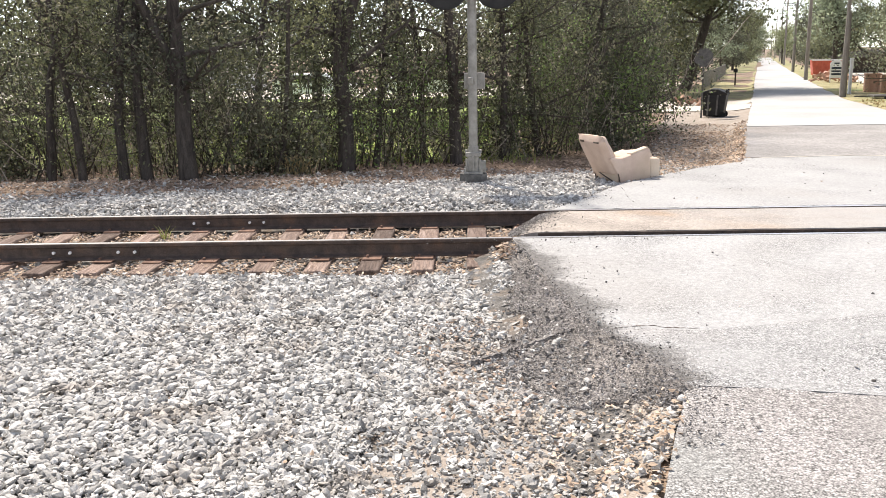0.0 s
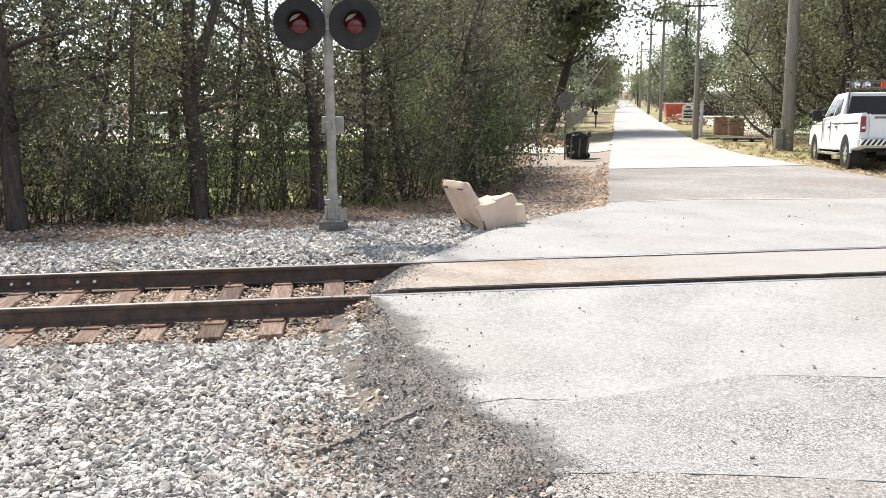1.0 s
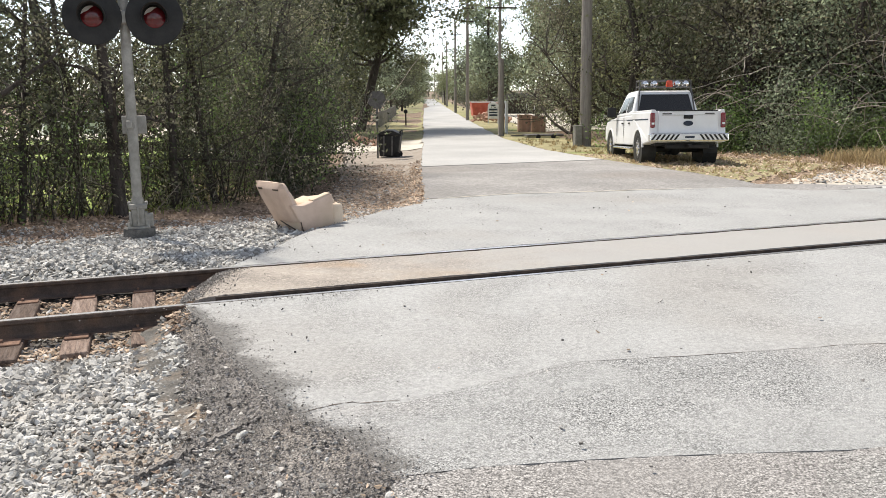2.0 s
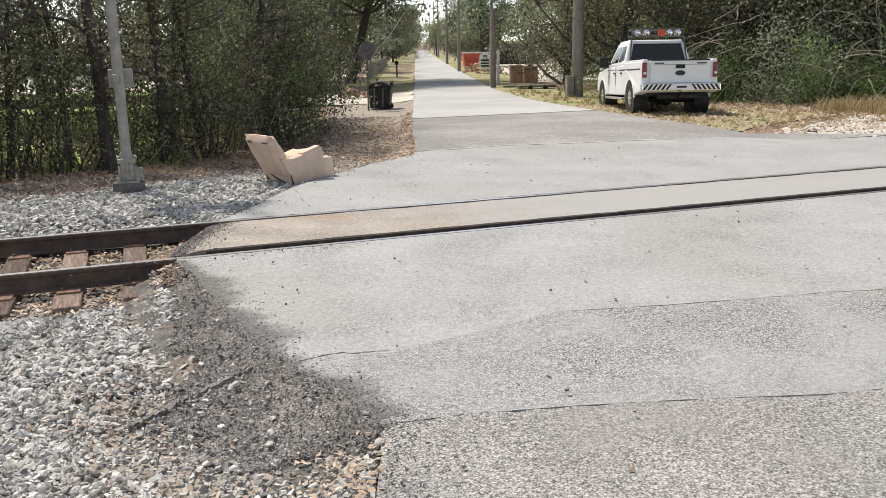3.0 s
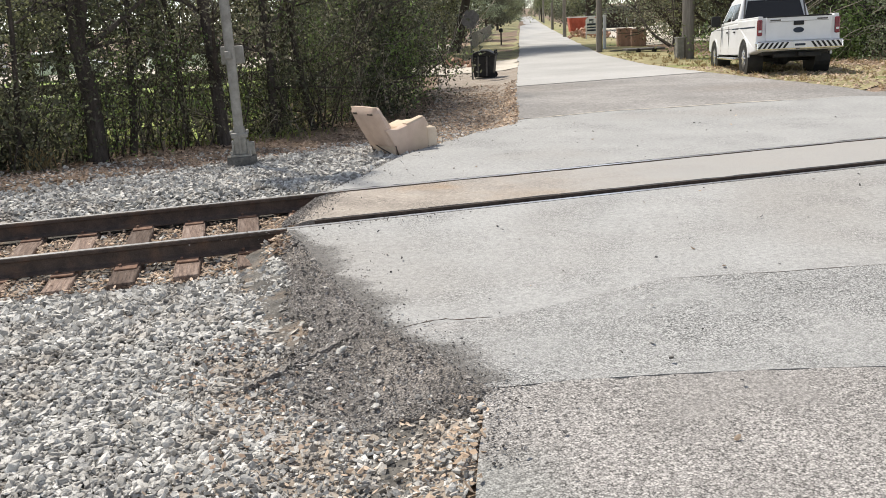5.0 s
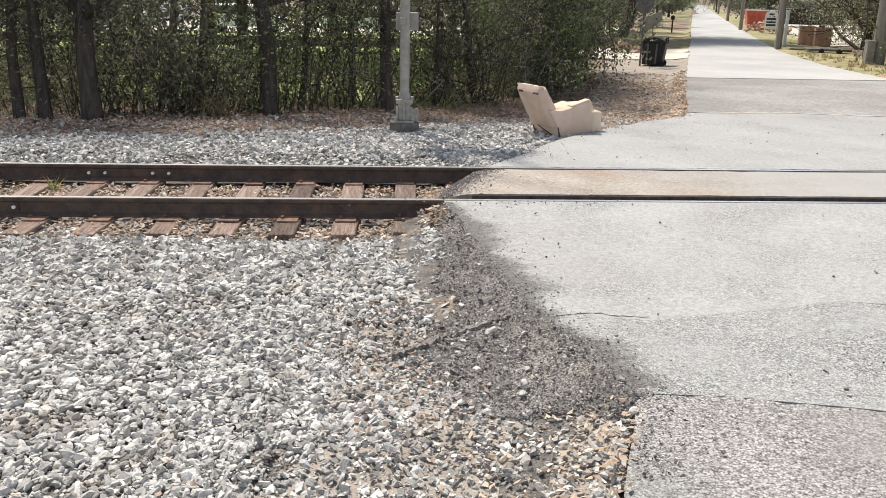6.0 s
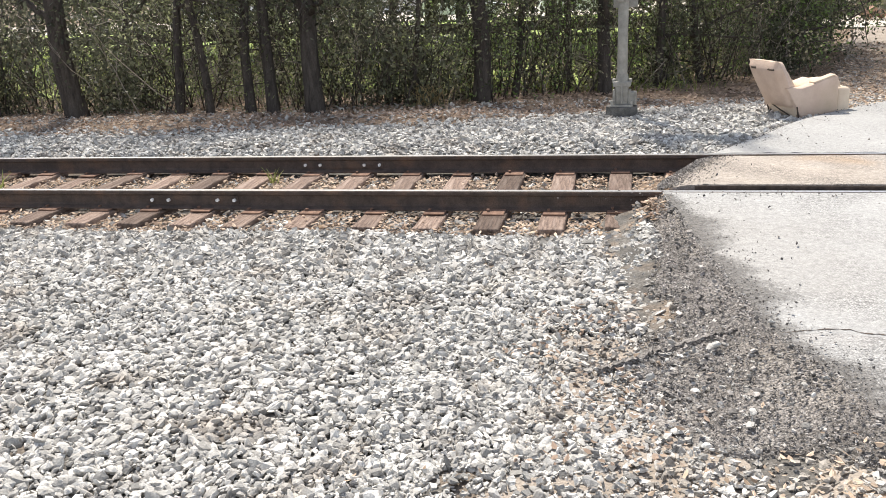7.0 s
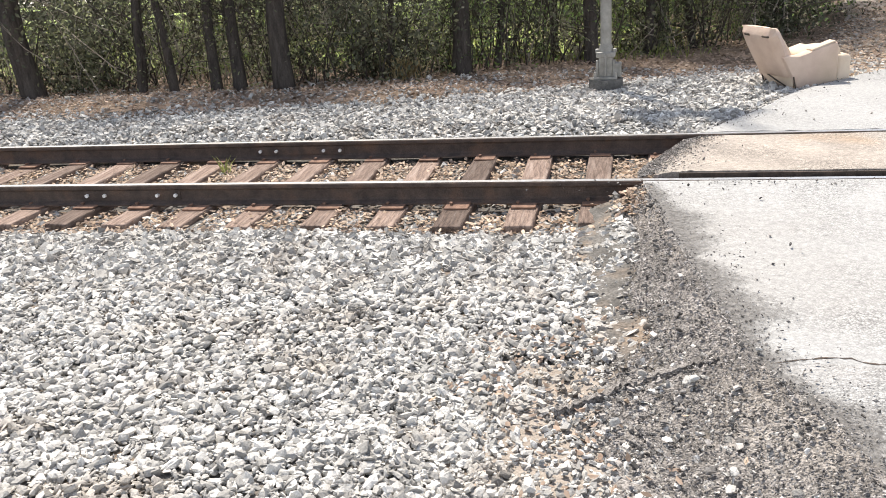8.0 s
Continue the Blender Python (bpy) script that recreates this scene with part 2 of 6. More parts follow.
    pole_wood=mat("pole_wood", (0.20, 0.175, 0.15), (0.31, 0.28, 0.245), 4, 0.95, 0.6, 30, 0.2, 60, stretch=(6, 6, 0.4)),
    crate=mat("crate", (0.40, 0.24, 0.17), (0.52, 0.34, 0.25), 4, 0.9, 0.3, 40, 0.15, 60, per_object=0.15),
    red_paint=mat("red_paint", (0.50, 0.10, 0.06), (0.62, 0.16, 0.10), 3, 0.6, 0.1, 40, 0.1, 60, c3=(0.40, 0.11, 0.07)),
    dark_wood=mat("dark_wood", (0.045, 0.036, 0.03), (0.09, 0.072, 0.06), 6, 0.9, 0.5, 40, 0.25, 60),
    roofing=mat("roofing", (0.12, 0.115, 0.11), (0.20, 0.19, 0.185), 3, 0.9, 0.3, 40, 0.2, 60),
    sign_white=mat("sign_white", (0.74, 0.74, 0.73), (0.82, 0.82, 0.81), 3, 0.5, 0.0, 40, 0.04, 60),
    navy=mat("navy", (0.02, 0.028, 0.045), (0.04, 0.05, 0.07), 3, 0.6, 0.0, 40, 0.1, 60),
    tinted=glass("tinted", (0.03, 0.028, 0.028)),
    steel_dark=mat("steel_dark", (0.10, 0.095, 0.09), (0.17, 0.16, 0.15), 8, 0.6, 0.2, 60, 0.15, 90, metal=0.4),
)


def fade_stain(m, grey, x0, x1):
    """Lets the stain of a surface die away along x into plain grey, with a ragged border."""
    N, L = m.node_tree.nodes, m.node_tree.links
    b = N["Principled BSDF"]
    stained = b.inputs["Base Color"].links[0].from_socket
    tc, sep, n = N.new("ShaderNodeTexCoord"), N.new("ShaderNodeSeparateXYZ"), N.new("ShaderNodeTexNoise")
    n.inputs["Scale"].default_value, n.inputs["Detail"].default_value = 1.6, 6
    L.new(tc.outputs["Object"], sep.inputs["Vector"])
    L.new(tc.outputs["Object"], n.inputs["Vector"])
    wob = N.new("ShaderNodeMath")
    wob.operation = "MULTIPLY_ADD"
    wob.inputs[1].default_value = 4.0
    L.new(n.outputs["Fac"], wob.inputs[0])
    L.new(sep.outputs["X"], wob.inputs[2])
    r = N.new("ShaderNodeMapRange")
    r.inputs["From Min"].default_value, r.inputs["From Max"].default_value = x0 + 2.0, x1 + 2.0
    r.inputs["To Max"].default_value = 0.85
    L.new(wob.outputs[0], r.inputs["Value"])
    mix = N.new("ShaderNodeMixRGB")
    mix.inputs["Color2"].default_value = (*grey, 1)
    L.new(r.outputs["Result"], mix.inputs["Fac"])
    L.new(stained, mix.inputs["Color1"])
    L.new(mix.outputs["Color"], b.inputs["Base Color"])


fade_stain(M["asphalt_orange"], (0.36, 0.352, 0.34), 1.6, 4.4)


# ---- building helpers ----
def mesh_from(name, verts, faces, material, smooth=False):
    """A mesh from an array of vertices and an array of faces with one number of corners."""
    verts, faces = np.asarray(verts, np.float32), np.asarray(faces, np.int32)
    me = bpy.data.meshes.new(name)
    k = faces.shape[1]
    me.vertices.add(len(verts))
    me.vertices.foreach_set("co", verts.ravel())
    me.loops.add(faces.size)
    me.loops.foreach_set("vertex_index", faces.ravel())
    me.polygons.add(len(faces))
    me.polygons.foreach_set("loop_start", np.arange(0, faces.size, k, dtype=np.int32))
    me.polygons.foreach_set("use_smooth", np.full(len(faces), smooth))
    me.materials.append(material)
    me.update(calc_edges=True)
    return me


def part(name, bm, material, parent=None, label="", smooth=False):
    """One mesh object, under a thing or a part; a list of materials is indexed by the faces."""
    me = bpy.data.meshes.new(name)
    bmesh.ops.recalc_face_normals(bm, faces=bm.faces[:])
    bm.to_mesh(me)
    bm.free()
    for one in (material if isinstance(material, (list, tuple)) else [material]):
        me.materials.append(one)
    if smooth:
        me.polygons.foreach_set("use_smooth", np.full(len(me.polygons), True))
        me.set_sharp_from_angle(angle=radians(42))
    ob = new(name, me)
    if parent:
        ob.parent = parent
    return tagged(ob, label)


def mesh_part(name, me, parent=None, label=""):
    ob = new(name, me)
    if parent:
        ob.parent = parent
    return tagged(ob, label)


def thing(name, m, label, category, group="", kind=""):
    ob = new(name)
    ob.empty_display_size = 0.2
    ob.matrix_world = m
    return tagged(ob, label, category, group, kind)


def box(bm, c, s, bevel=0.0, rot=None, seg=2):
    r = bmesh.ops.create_cube(bm, size=1.0)
    vs = r["verts"]
    m = Matrix.Translation(c) @ (rot or Matrix.Identity(4)) @ Matrix.Diagonal((*s, 1))
    bmesh.ops.transform(bm, matrix=m, verts=vs)
    if bevel:
        es = list({e for v in vs for e in v.link_edges})
        bmesh.ops.bevel(bm, geom=es, offset=bevel, segments=seg, affect="EDGES", profile=0.5)
    return bm


def rod(bm, p0, p1, r0, r1=None, seg=12, caps=True):
    p0, p1 = Vector(p0), Vector(p1)
    d = p1 - p0
    q = d.to_track_quat("Z", "Y").to_matrix().to_4x4()
    bmesh.ops.create_cone(bm, cap_ends=caps, segments=seg, radius1=r0, radius2=r0 if r1 is None else r1, depth=d.length,
                          matrix=Matrix.Translation((p0 + p1) / 2) @ q)
    return bm


def prism(bm, outline, depth, m=None, bevel=0.0, taper=None):
    """An outline in x and z, pushed along y from -depth / 2 to depth / 2."""
    m = m or Matrix.Identity(4)
    a = [bm.verts.new(m @ Vector((x, -depth / 2, z))) for x, z in outline]
    b = [bm.verts.new(m @ Vector((x, depth / 2, z))) for x, z in outline]
    n = len(outline)
    faces = [bm.faces.new(a), bm.faces.new(b[::-1])]
    for i in range(n):
        faces.append(bm.faces.new((a[i], b[i], b[(i + 1) % n], a[(i + 1) % n])))
    if bevel:
        bmesh.ops.recalc_face_normals(bm, faces=faces)
        es = list({e for f in faces[:2] for e in f.edges})
        bmesh.ops.bevel(bm, geom=es, offset=bevel, segments=2, affect="EDGES", profile=0.5)
    return bm


def tubes(lines, sides=6):
    """Vertices and quads of tapered tubes; each line is a list of points and a list of radii."""
    V, F, base = [], [], 0
    ang = np.linspace(0, 2 * np.pi, sides, endpoint=False)
    for pts, rad in lines:
        pts = np.asarray(pts, float)
        tan = np.gradient(pts, axis=0)
        tan /= np.linalg.norm(tan, axis=1, keepdims=True) + 1e-9
        ref = np.where(np.abs(tan[:, 2:3]) > 0.8, np.array([[1.0, 0, 0]]), np.array([[0, 0, 1.0]]))
        u = np.cross(tan, ref)
        u /= np.linalg.norm(u, axis=1, keepdims=True) + 1e-9
        w = np.cross(tan, u)
        r = np.asarray(rad, float)[:, None, None]
        V.append((pts[:, None, :] + r * (u[:, None, :] * np.cos(ang)[None, :, None] + w[:, None, :] * np.sin(ang)[None, :, None])).reshape(-1, 3))
        n = len(pts)
        i, j = np.meshgrid(np.arange(n - 1), np.arange(sides), indexing="ij")
        j2 = (j + 1) % sides
        F.append((base + np.stack([i * sides + j, i * sides + j2, (i + 1) * sides + j2, (i + 1) * sides + j], -1)).reshape(-1, 4))
        base += n * sides
    return np.concatenate(V), np.concatenate(F)


def leaves_mesh(name, centres, size, material, rng, droop=0.3, fold=True):
    """Many small pointed leaves, each a rhombus of its own tilt and size."""
    n = len(centres)
    a = rng.normal(size=(n, 3))
    a[:, 2] -= droop
    a /= np.linalg.norm(a, axis=1, keepdims=True)
    b = np.cross(a, rng.normal(size=(n, 3)))
    b /= np.linalg.norm(b, axis=1, keepdims=True)
    s = (size * rng.uniform(0.6, 1.35, n))[:, None]
    V = np.stack([centres - a * s * 0.5, centres + b * s * 0.27, centres + a * s * 0.5, centres - b * s * 0.27], 1).reshape(-1, 3)
    return mesh_from(name, V, np.arange(4 * n).reshape(-1, 4), material)


# ---- the lie of the land ----
EDGE_Y = [-60, -4.76, -3.85, -3.3, -3.1, -2.88, -2.44, -2.0, -1.5, -0.9, 0.0, 0.55, 1.45, 1.80, 2.16, 2.45, 3.03, 3.42, 4.08, 4.40, 4.75, 5.15, 5.75, 6.13, 11.6, 31.0, 61.0, 600.0]
EDGE_X = [-18.3, 0.49, 0.80, 0.63, 0.55, 0.44, 0.37, 0.30, 0.225, 0.135, 0.02, 0.14, 0.54, 0.73, 1.00, 1.18, 1.49, 1.75, 2.32, 2.60, 2.98, 3.36, 4.15, 4.36, 6.12, 12.75, 22.9, 206.0]
ROAD_Y = [-60, -5, 0, 8, 14, 20, 36, 60, 125, 400, 900]
ROAD_Z = [-0.25, -0.07, 0.0, 0.0, -0.13, -0.22, -0.35, -0.52, -0.90, -1.5, -2.0]
SIDE_Y = [-60, -12, -5, -3.2, -1.0, -0.6, 0.0, 1.5, 1.75, 2.3, 4.6, 6.0, 9.0, 30, 60, 900]
SIDE_Z = [-0.4, -0.22, -0.24, -0.235, -0.215, -0.24, -0.25, -0.25, -0.12, -0.05, -0.09, -0.24, -0.36, -0.42, -0.75, -2.1]


def road_left(y):
    return np.interp(y, EDGE_Y, EDGE_X)


def road_right(y):
    return np.interp(y, [-60, -10, 4.3, 6.0, 10.7, 13.7, 18.9, 27, 36, 61, 600], [6, 14.5, 14.5, 11.3, 11.9, 12.4, 13.2, 15.2, 18.2, 26.7, 209.9])


def road_z(y):
    return np.interp(y, ROAD_Y, ROAD_Z)


def smooth01(t):
    t = np.clip(t, 0, 1)
    return t * t * (3 - 2 * t)


def ground_z(x, y):
    """Height of the bare ground, under pavements and stones."""
    x, y = np.asarray(x, float), np.asarray(y, float)
    side, road = np.interp(y, SIDE_Y, SIDE_Z), road_z(y)
    left = smooth01((x - road_left(y)) / 0.55 + 1)
    right = np.where((y > 4.5) & (x > road_right(y)), 1.0, 0.0)
    deep = np.where((y > -0.02) & (y < 1.6), 0.16, 0.07)
    z = side + (road - deep - side) * left
    z = np.where(right > 0, road - 0.03 - 0.05 * smooth01((x - road_right(y)) / 4), z)
    return z + 0.02 * np.sin(x * 1.7 + 0.3) * np.cos(y * 1.3) * (1 - left)


def sheet(name, ys, xl, xr, nx, zf, material, jag=0.0, skirt=0.0, seed=1, rough=0.0):
    """A ruled sheet between two lines, on the heights zf, with uneven borders and a skirt."""
    rng = np.random.default_rng(seed)
    ys = np.asarray(ys, float)
    a = np.array([xl(y) for y in ys]) + rng.normal(0, 1, len(ys)) * jag
    b = np.array([xr(y) for y in ys]) + rng.normal(0, 1, len(ys)) * jag
    t = np.linspace(0, 1, nx)
    X = a[:, None] * (1 - t) + b[:, None] * t
    Y = np.repeat(ys[:, None], nx, 1)
    Z = zf(X, Y) + (rng.normal(0, rough, X.shape) if rough else 0)
    V = np.stack([X, Y, Z], -1).reshape(-1, 3)
    n = len(ys)
    i, j = np.meshgrid(np.arange(n - 1), np.arange(nx - 1), indexing="ij")
    F = np.stack([i * nx + j, i * nx + j + 1, (i + 1) * nx + j + 1, (i + 1) * nx + j], -1).reshape(-1, 4)
    if skirt:
        rim = np.concatenate([np.arange(nx), np.arange(1, n) * nx + nx - 1, (n - 1) * nx + np.arange(nx - 2, -1, -1), np.arange(n - 2, 0, -1) * nx])
        low = V[rim] - np.array([0, 0, skirt])
        k = len(V) + np.arange(len(rim))
        V = np.concatenate([V, low])
        F = np.concatenate([F, np.stack([rim, k, np.roll(k, -1), np.roll(rim, -1)], -1)])
    return new(name, mesh_from(name, V, F, material, smooth=not skirt))


# ground: one sheet to the horizon
gy = np.concatenate([[-900, -300, -120], np.arange(-60, -10, 5), np.arange(-10, 9, 0.25), np.arange(9, 30, 1.0), [33, 38, 45, 55, 70, 90, 120, 170, 250, 400, 700, 1500, 4000]])
gx = np.concatenate([[-4000, -1200, -400, -150, -80, -50, -35, -25, -18], np.arange(-14, 14, 0.3), np.arange(14, 30, 1.0), [33, 40, 50, 65, 90, 130, 200, 400, 1200, 4000]])
X, Y = np.meshgrid(gx, gy)
V = np.stack([X, Y, ground_z(X, Y)], -1).reshape(-1, 3)
i, j = np.meshgrid(np.arange(len(gy) - 1), np.arange(len(gx) - 1), indexing="ij")
w = len(gx)
F = np.stack([i * w + j, i * w + j + 1, (i + 1) * w + j + 1, (i + 1) * w + j], -1).reshape(-1, 4)
tagged(new("ground", mesh_from("ground", V, F, M["dirt"], True)), "brown dirt ground with leaf litter", "ground", kind="structure")

# loose covers of the ground
tagged(sheet("ballast_bed", np.arange(-9, 6.6, 0.15), lambda y: -45 if y < 3.2 else float(np.interp(y, [3.2, 3.7, 5.0, 6.5], [-45, -2.2, 0.2, 1.6])), lambda y: road_left(y) - 0.12, 90, lambda x, y: ground_z(x, y) + 0.012, M["ballast_bed"], 0.05),
       "grey crushed stone ballast around the track", "ground", kind="structure")
tagged(sheet("sandy_shoulder", np.arange(-12, -2.6, 0.12), lambda y: road_left(y) - np.interp(y, [-12, -5, -4, -3.2, -2.6], [2.5, 1.5, 1.55, 1.4, 1.0]), lambda y: road_left(y) - 0.03, 14,
             lambda x, y: ground_z(x, y) + 0.024, M["sand"], 0.07), "tan sandy dirt beside the asphalt edge", "ground", kind="structure")
tagged(sheet("grass_field", np.concatenate([np.arange(9.5, 24, 1), [28, 34, 40]]), lambda y: -70, lambda y: road_left(y) - np.interp(y, [9, 14, 30], [4, 7, 6]), 50,
             lambda x, y: ground_z(x, y) + 0.03, M["grass"], 0.3), "sunlit green grass field behind the trees", "grass", kind="structure")
tagged(sheet("pale_lot", np.arange(40.2, 62, 2.0), lambda y: -70, lambda y: road_left(y) - 5, 40, lambda x, y: ground_z(x, y) + 0.04, M["pale_sand"], 0.3),
       "pale sunlit sandy lot beyond the field", "ground", kind="structure")
tagged(sheet("leafy_verge", np.arange(6.2, 30, 0.6), lambda y: road_left(y) - np.interp(y, [6, 12, 16, 60], [2.2, 1.9, 2.6, 4]), lambda y: road_left(y) + 0.03, 9,
             lambda x, y: ground_z(x, y) + np.where(y > 9, 0.03, 0.02), M["sand"], 0.05), "tan sandy verge strewn with dry leaves", "ground", kind="structure")
tagged(sheet("grass_verge", np.concatenate([np.arange(6.4, 60, 0.5), np.arange(61, 500, 12)]), lambda y: road_right(y) - 0.03, lambda y: road_right(y) + np.interp(y, [6.4, 7.5, 9, 14, 25, 60], [0.1, 1.5, 5, 4, 3, 3]), 10,
             lambda x, y: ground_z(x, y) + 0.02, M["verge"], 0.08), "dry yellow grass verge along the road", "grass", kind="structure")
tagged(sheet("white_gravel", np.arange(4.3, 8.4, 0.25), lambda y: float(np.interp(y, [4.3, 5.6, 6.6, 8.4], [13.4, 11.6, 12.6, 17.0])), lambda y: 30, 30, lambda x, y: ground_z(x, y) + np.where(y < 4.55, 0.05, 0.028), M["pale_sand"], 0.15),
       "pale gravelly patch beside the pavement", "ground", kind="structure")
tagged(sheet("sandy_yard", np.arange(34, 90, 3.0), lambda y: road_right(y) + 2.9, lambda y: road_right(y) + 30, 16, lambda x, y: ground_z(x, y) + 0.035, M["pale_sand"], 0.3),
       "pale sandy yard beside the road", "ground", kind="structure")
tagged(sheet("grass_verge", np.concatenate([np.arange(28.6, 60, 1.0), np.arange(61, 420, 12)]), lambda y: road_left(y) - 4.0, lambda y: road_left(y) - 0.02, 9, lambda x, y: ground_z(x, y) + 0.03, M["verge"], 0.08),
       "short yellow-green grass strip beside the lane", "grass", kind="structure")
tagged(sheet("driveway", np.arange(22.8, 29, 0.4), lambda y: float(road_left(y)) - 9, lambda y: float(road_left(y)) + 0.02, 30, lambda x, y: ground_z(x, y) + 0.05, M["pale_sand"], 0.08),
       "pale sandy driveway joining the road", "ground", kind="structure")

# pavement: the near road, the crossing and the far road
seam_y = lambda x: np.interp(x, [0.6, 1.22, 1.81, 2.4, 3.2, 9, 15], [-3.80, -3.85, -3.98, -4.14, -4.37, -5.3, -6.2])


def slab(name, xs, y0, y1, zf, material, label, ny=40, seed=3, jag=0.012):
    """A pavement slab given by its lower and upper borders over x."""
    rng = np.random.default_rng(seed)
    xs = np.asarray(xs, float)
    lo = np.array([y0(x) for x in xs]) + rng.normal(0, jag, len(xs))
    hi = np.array([y1(x) for x in xs]) + rng.normal(0, jag, len(xs))
    t = np.linspace(0, 1, ny)
    Yg = lo[:, None] * (1 - t) + hi[:, None] * t
    Xg = np.repeat(xs[:, None], ny, 1)
    V = np.stack([Xg, Yg, zf(Xg, Yg)], -1).reshape(-1, 3)
    n = len(xs)
    i, j = np.meshgrid(np.arange(n - 1), np.arange(ny - 1), indexing="ij")
    F = np.stack([i * ny + j, (i + 1) * ny + j, (i + 1) * ny + j + 1, i * ny + j + 1], -1).reshape(-1, 4)
    rim = np.concatenate([np.arange(ny), np.arange(1, n) * ny + ny - 1, (n - 1) * ny + np.arange(ny - 2, -1, -1), np.arange(n - 2, 0, -1) * ny])
    k = len(V) + np.arange(len(rim))
    V = np.concatenate([V, V[rim] - np.array([0, 0, 0.075])])
    F = np.concatenate([F, np.stack([rim, np.roll(rim, -1), np.roll(k, -1), k], -1)])
    return tagged(new(name, mesh_from(name, V, F, material)), label, "road", kind="structure")


def inv_edge(x, lo, hi):
    """y at which the left border of the pavement reaches x, on the stretch lo..hi."""
    ys = np.linspace(lo, hi, 200)
    xs = road_left(ys)
    o = np.argsort(xs)
    return float(np.interp(x, xs[o], ys[o]))


wave = lambda x, y: 0.006 * np.sin(x * 2.1 + y) * np.cos(y * 1.7)
xs = np.concatenate([np.arange(0.03, 0.8, 0.03), np.arange(0.8, 4, 0.08), np.arange(4, 14.6, 0.3)])
slab("road_near", np.concatenate([np.arange(-9, 0.8, 0.1), np.arange(0.8, 4, 0.06), np.arange(4, 14.6, 0.3)]), lambda x: min(-20.0, seam_y(x) - 1) if x > -4 else inv_edge(x, -60, -4.5) - 0.3 - 8,
     lambda x: (seam_y(x) - 0.004) if x > 0.79 else inv_edge(x, -60, -3.85), lambda x, y: road_z(y) - 0.012 + wave(x, y), M["asphalt_old"],
     "old coarse grey asphalt road surface", jag=0.008)
worn_y = lambda x: np.interp(x, [0.43, 0.8, 1.15, 1.8, 2.5, 3.3, 4.6, 6.0, 15], [-2.85, -2.81, -2.87, -2.72, -2.55, -2.72, -2.92, -3.2, -5.0])
slab("crossing_apron_worn", xs[xs > 0.45], lambda x: (seam_y(x) + 0.004) if x > 0.79 else inv_edge(x, -3.85, 0.0), lambda x: worn_y(x) - 0.0004, lambda x, y: road_z(y) - 0.012 * smooth01(-(y + 0.4) / 2) + wave(x, y) * smooth01(-y),
     M["asphalt_worn"], "worn grey asphalt with stones showing", ny=24, jag=0.0)
slab("crossing_apron", xs, lambda x: worn_y(x) + 0.0004 if x > 0.45 else inv_edge(x, -3.85, 0.0), lambda x: -0.045, lambda x, y: road_z(y) - 0.012 * smooth01(-(y + 0.4) / 2) + wave(x, y) * smooth01(-y),
     M["asphalt_new"], "pale grey asphalt apron up to the rail", ny=50, jag=0.0)
def panel_z(x, y):
    return 0.022 - 0.022 * np.clip((y - 0.13) / 1.28, 0, 1) - 0.10 * smooth01((0.72 + (y - 1.4) * 0.3 - x) / 0.62)


slab("crossing_panel", np.concatenate([np.arange(0.12, 0.6, 0.03), np.arange(0.6, 14.6, 0.2)]), lambda x: 0.145, lambda x: min(1.41, inv_edge(x, 0.1, 1.45)) if x < 0.5 else 1.41,
     panel_z, M["asphalt_orange"], "rust-stained asphalt panel between the rails", ny=24, jag=0.008)
slab("crossing_apron_far", np.concatenate([np.arange(0.58, 4.4, 0.06), np.arange(4.4, 14.6, 0.2)]), lambda x: 1.57, lambda x: inv_edge(x, 1.5, 6.13) if x < 4.35 else np.interp(x, [4.35, 6.25, 8.1, 10.5, 11.4, 14.5], [6.18, 6.38, 6.0, 5.66, 4.6, 4.2]),
     lambda x, y: road_z(y) - 0.004 + wave(x, y) * smooth01((y - 1.5) / 1), M["asphalt_new"], "pale grey asphalt apron beyond the rails", ny=30, seed=5, jag=0.012)
fy = np.concatenate([np.arange(4.6, 20, 0.35), np.arange(20, 60, 1.5), np.arange(60, 600, 12)])
tagged(sheet("road_far", fy[fy < 14.0], lambda y: np.interp(y, [4.6, 4.8, 5.66, 6.0, 6.2, 6.4], [11.5, 11.3, 10.5, 8.1, 4.4, 4.42]) if y < 6.4 else road_left(y), road_right, 20,
             lambda x, y: road_z(y) - 0.014, M["asphalt_far"], 0.03, 0.07), "grey-brown old asphalt road beyond the crossing", "road", kind="structure")
tagged(sheet("road_lane", np.concatenate([[13.85], fy[fy >= 14.0]]), road_left, road_right, 14, lambda x, y: road_z(y) - 0.010, M["asphalt_lane"], 0.03, 0.07),
       "sun-bleached narrow asphalt lane running straight away", "road", kind="structure")


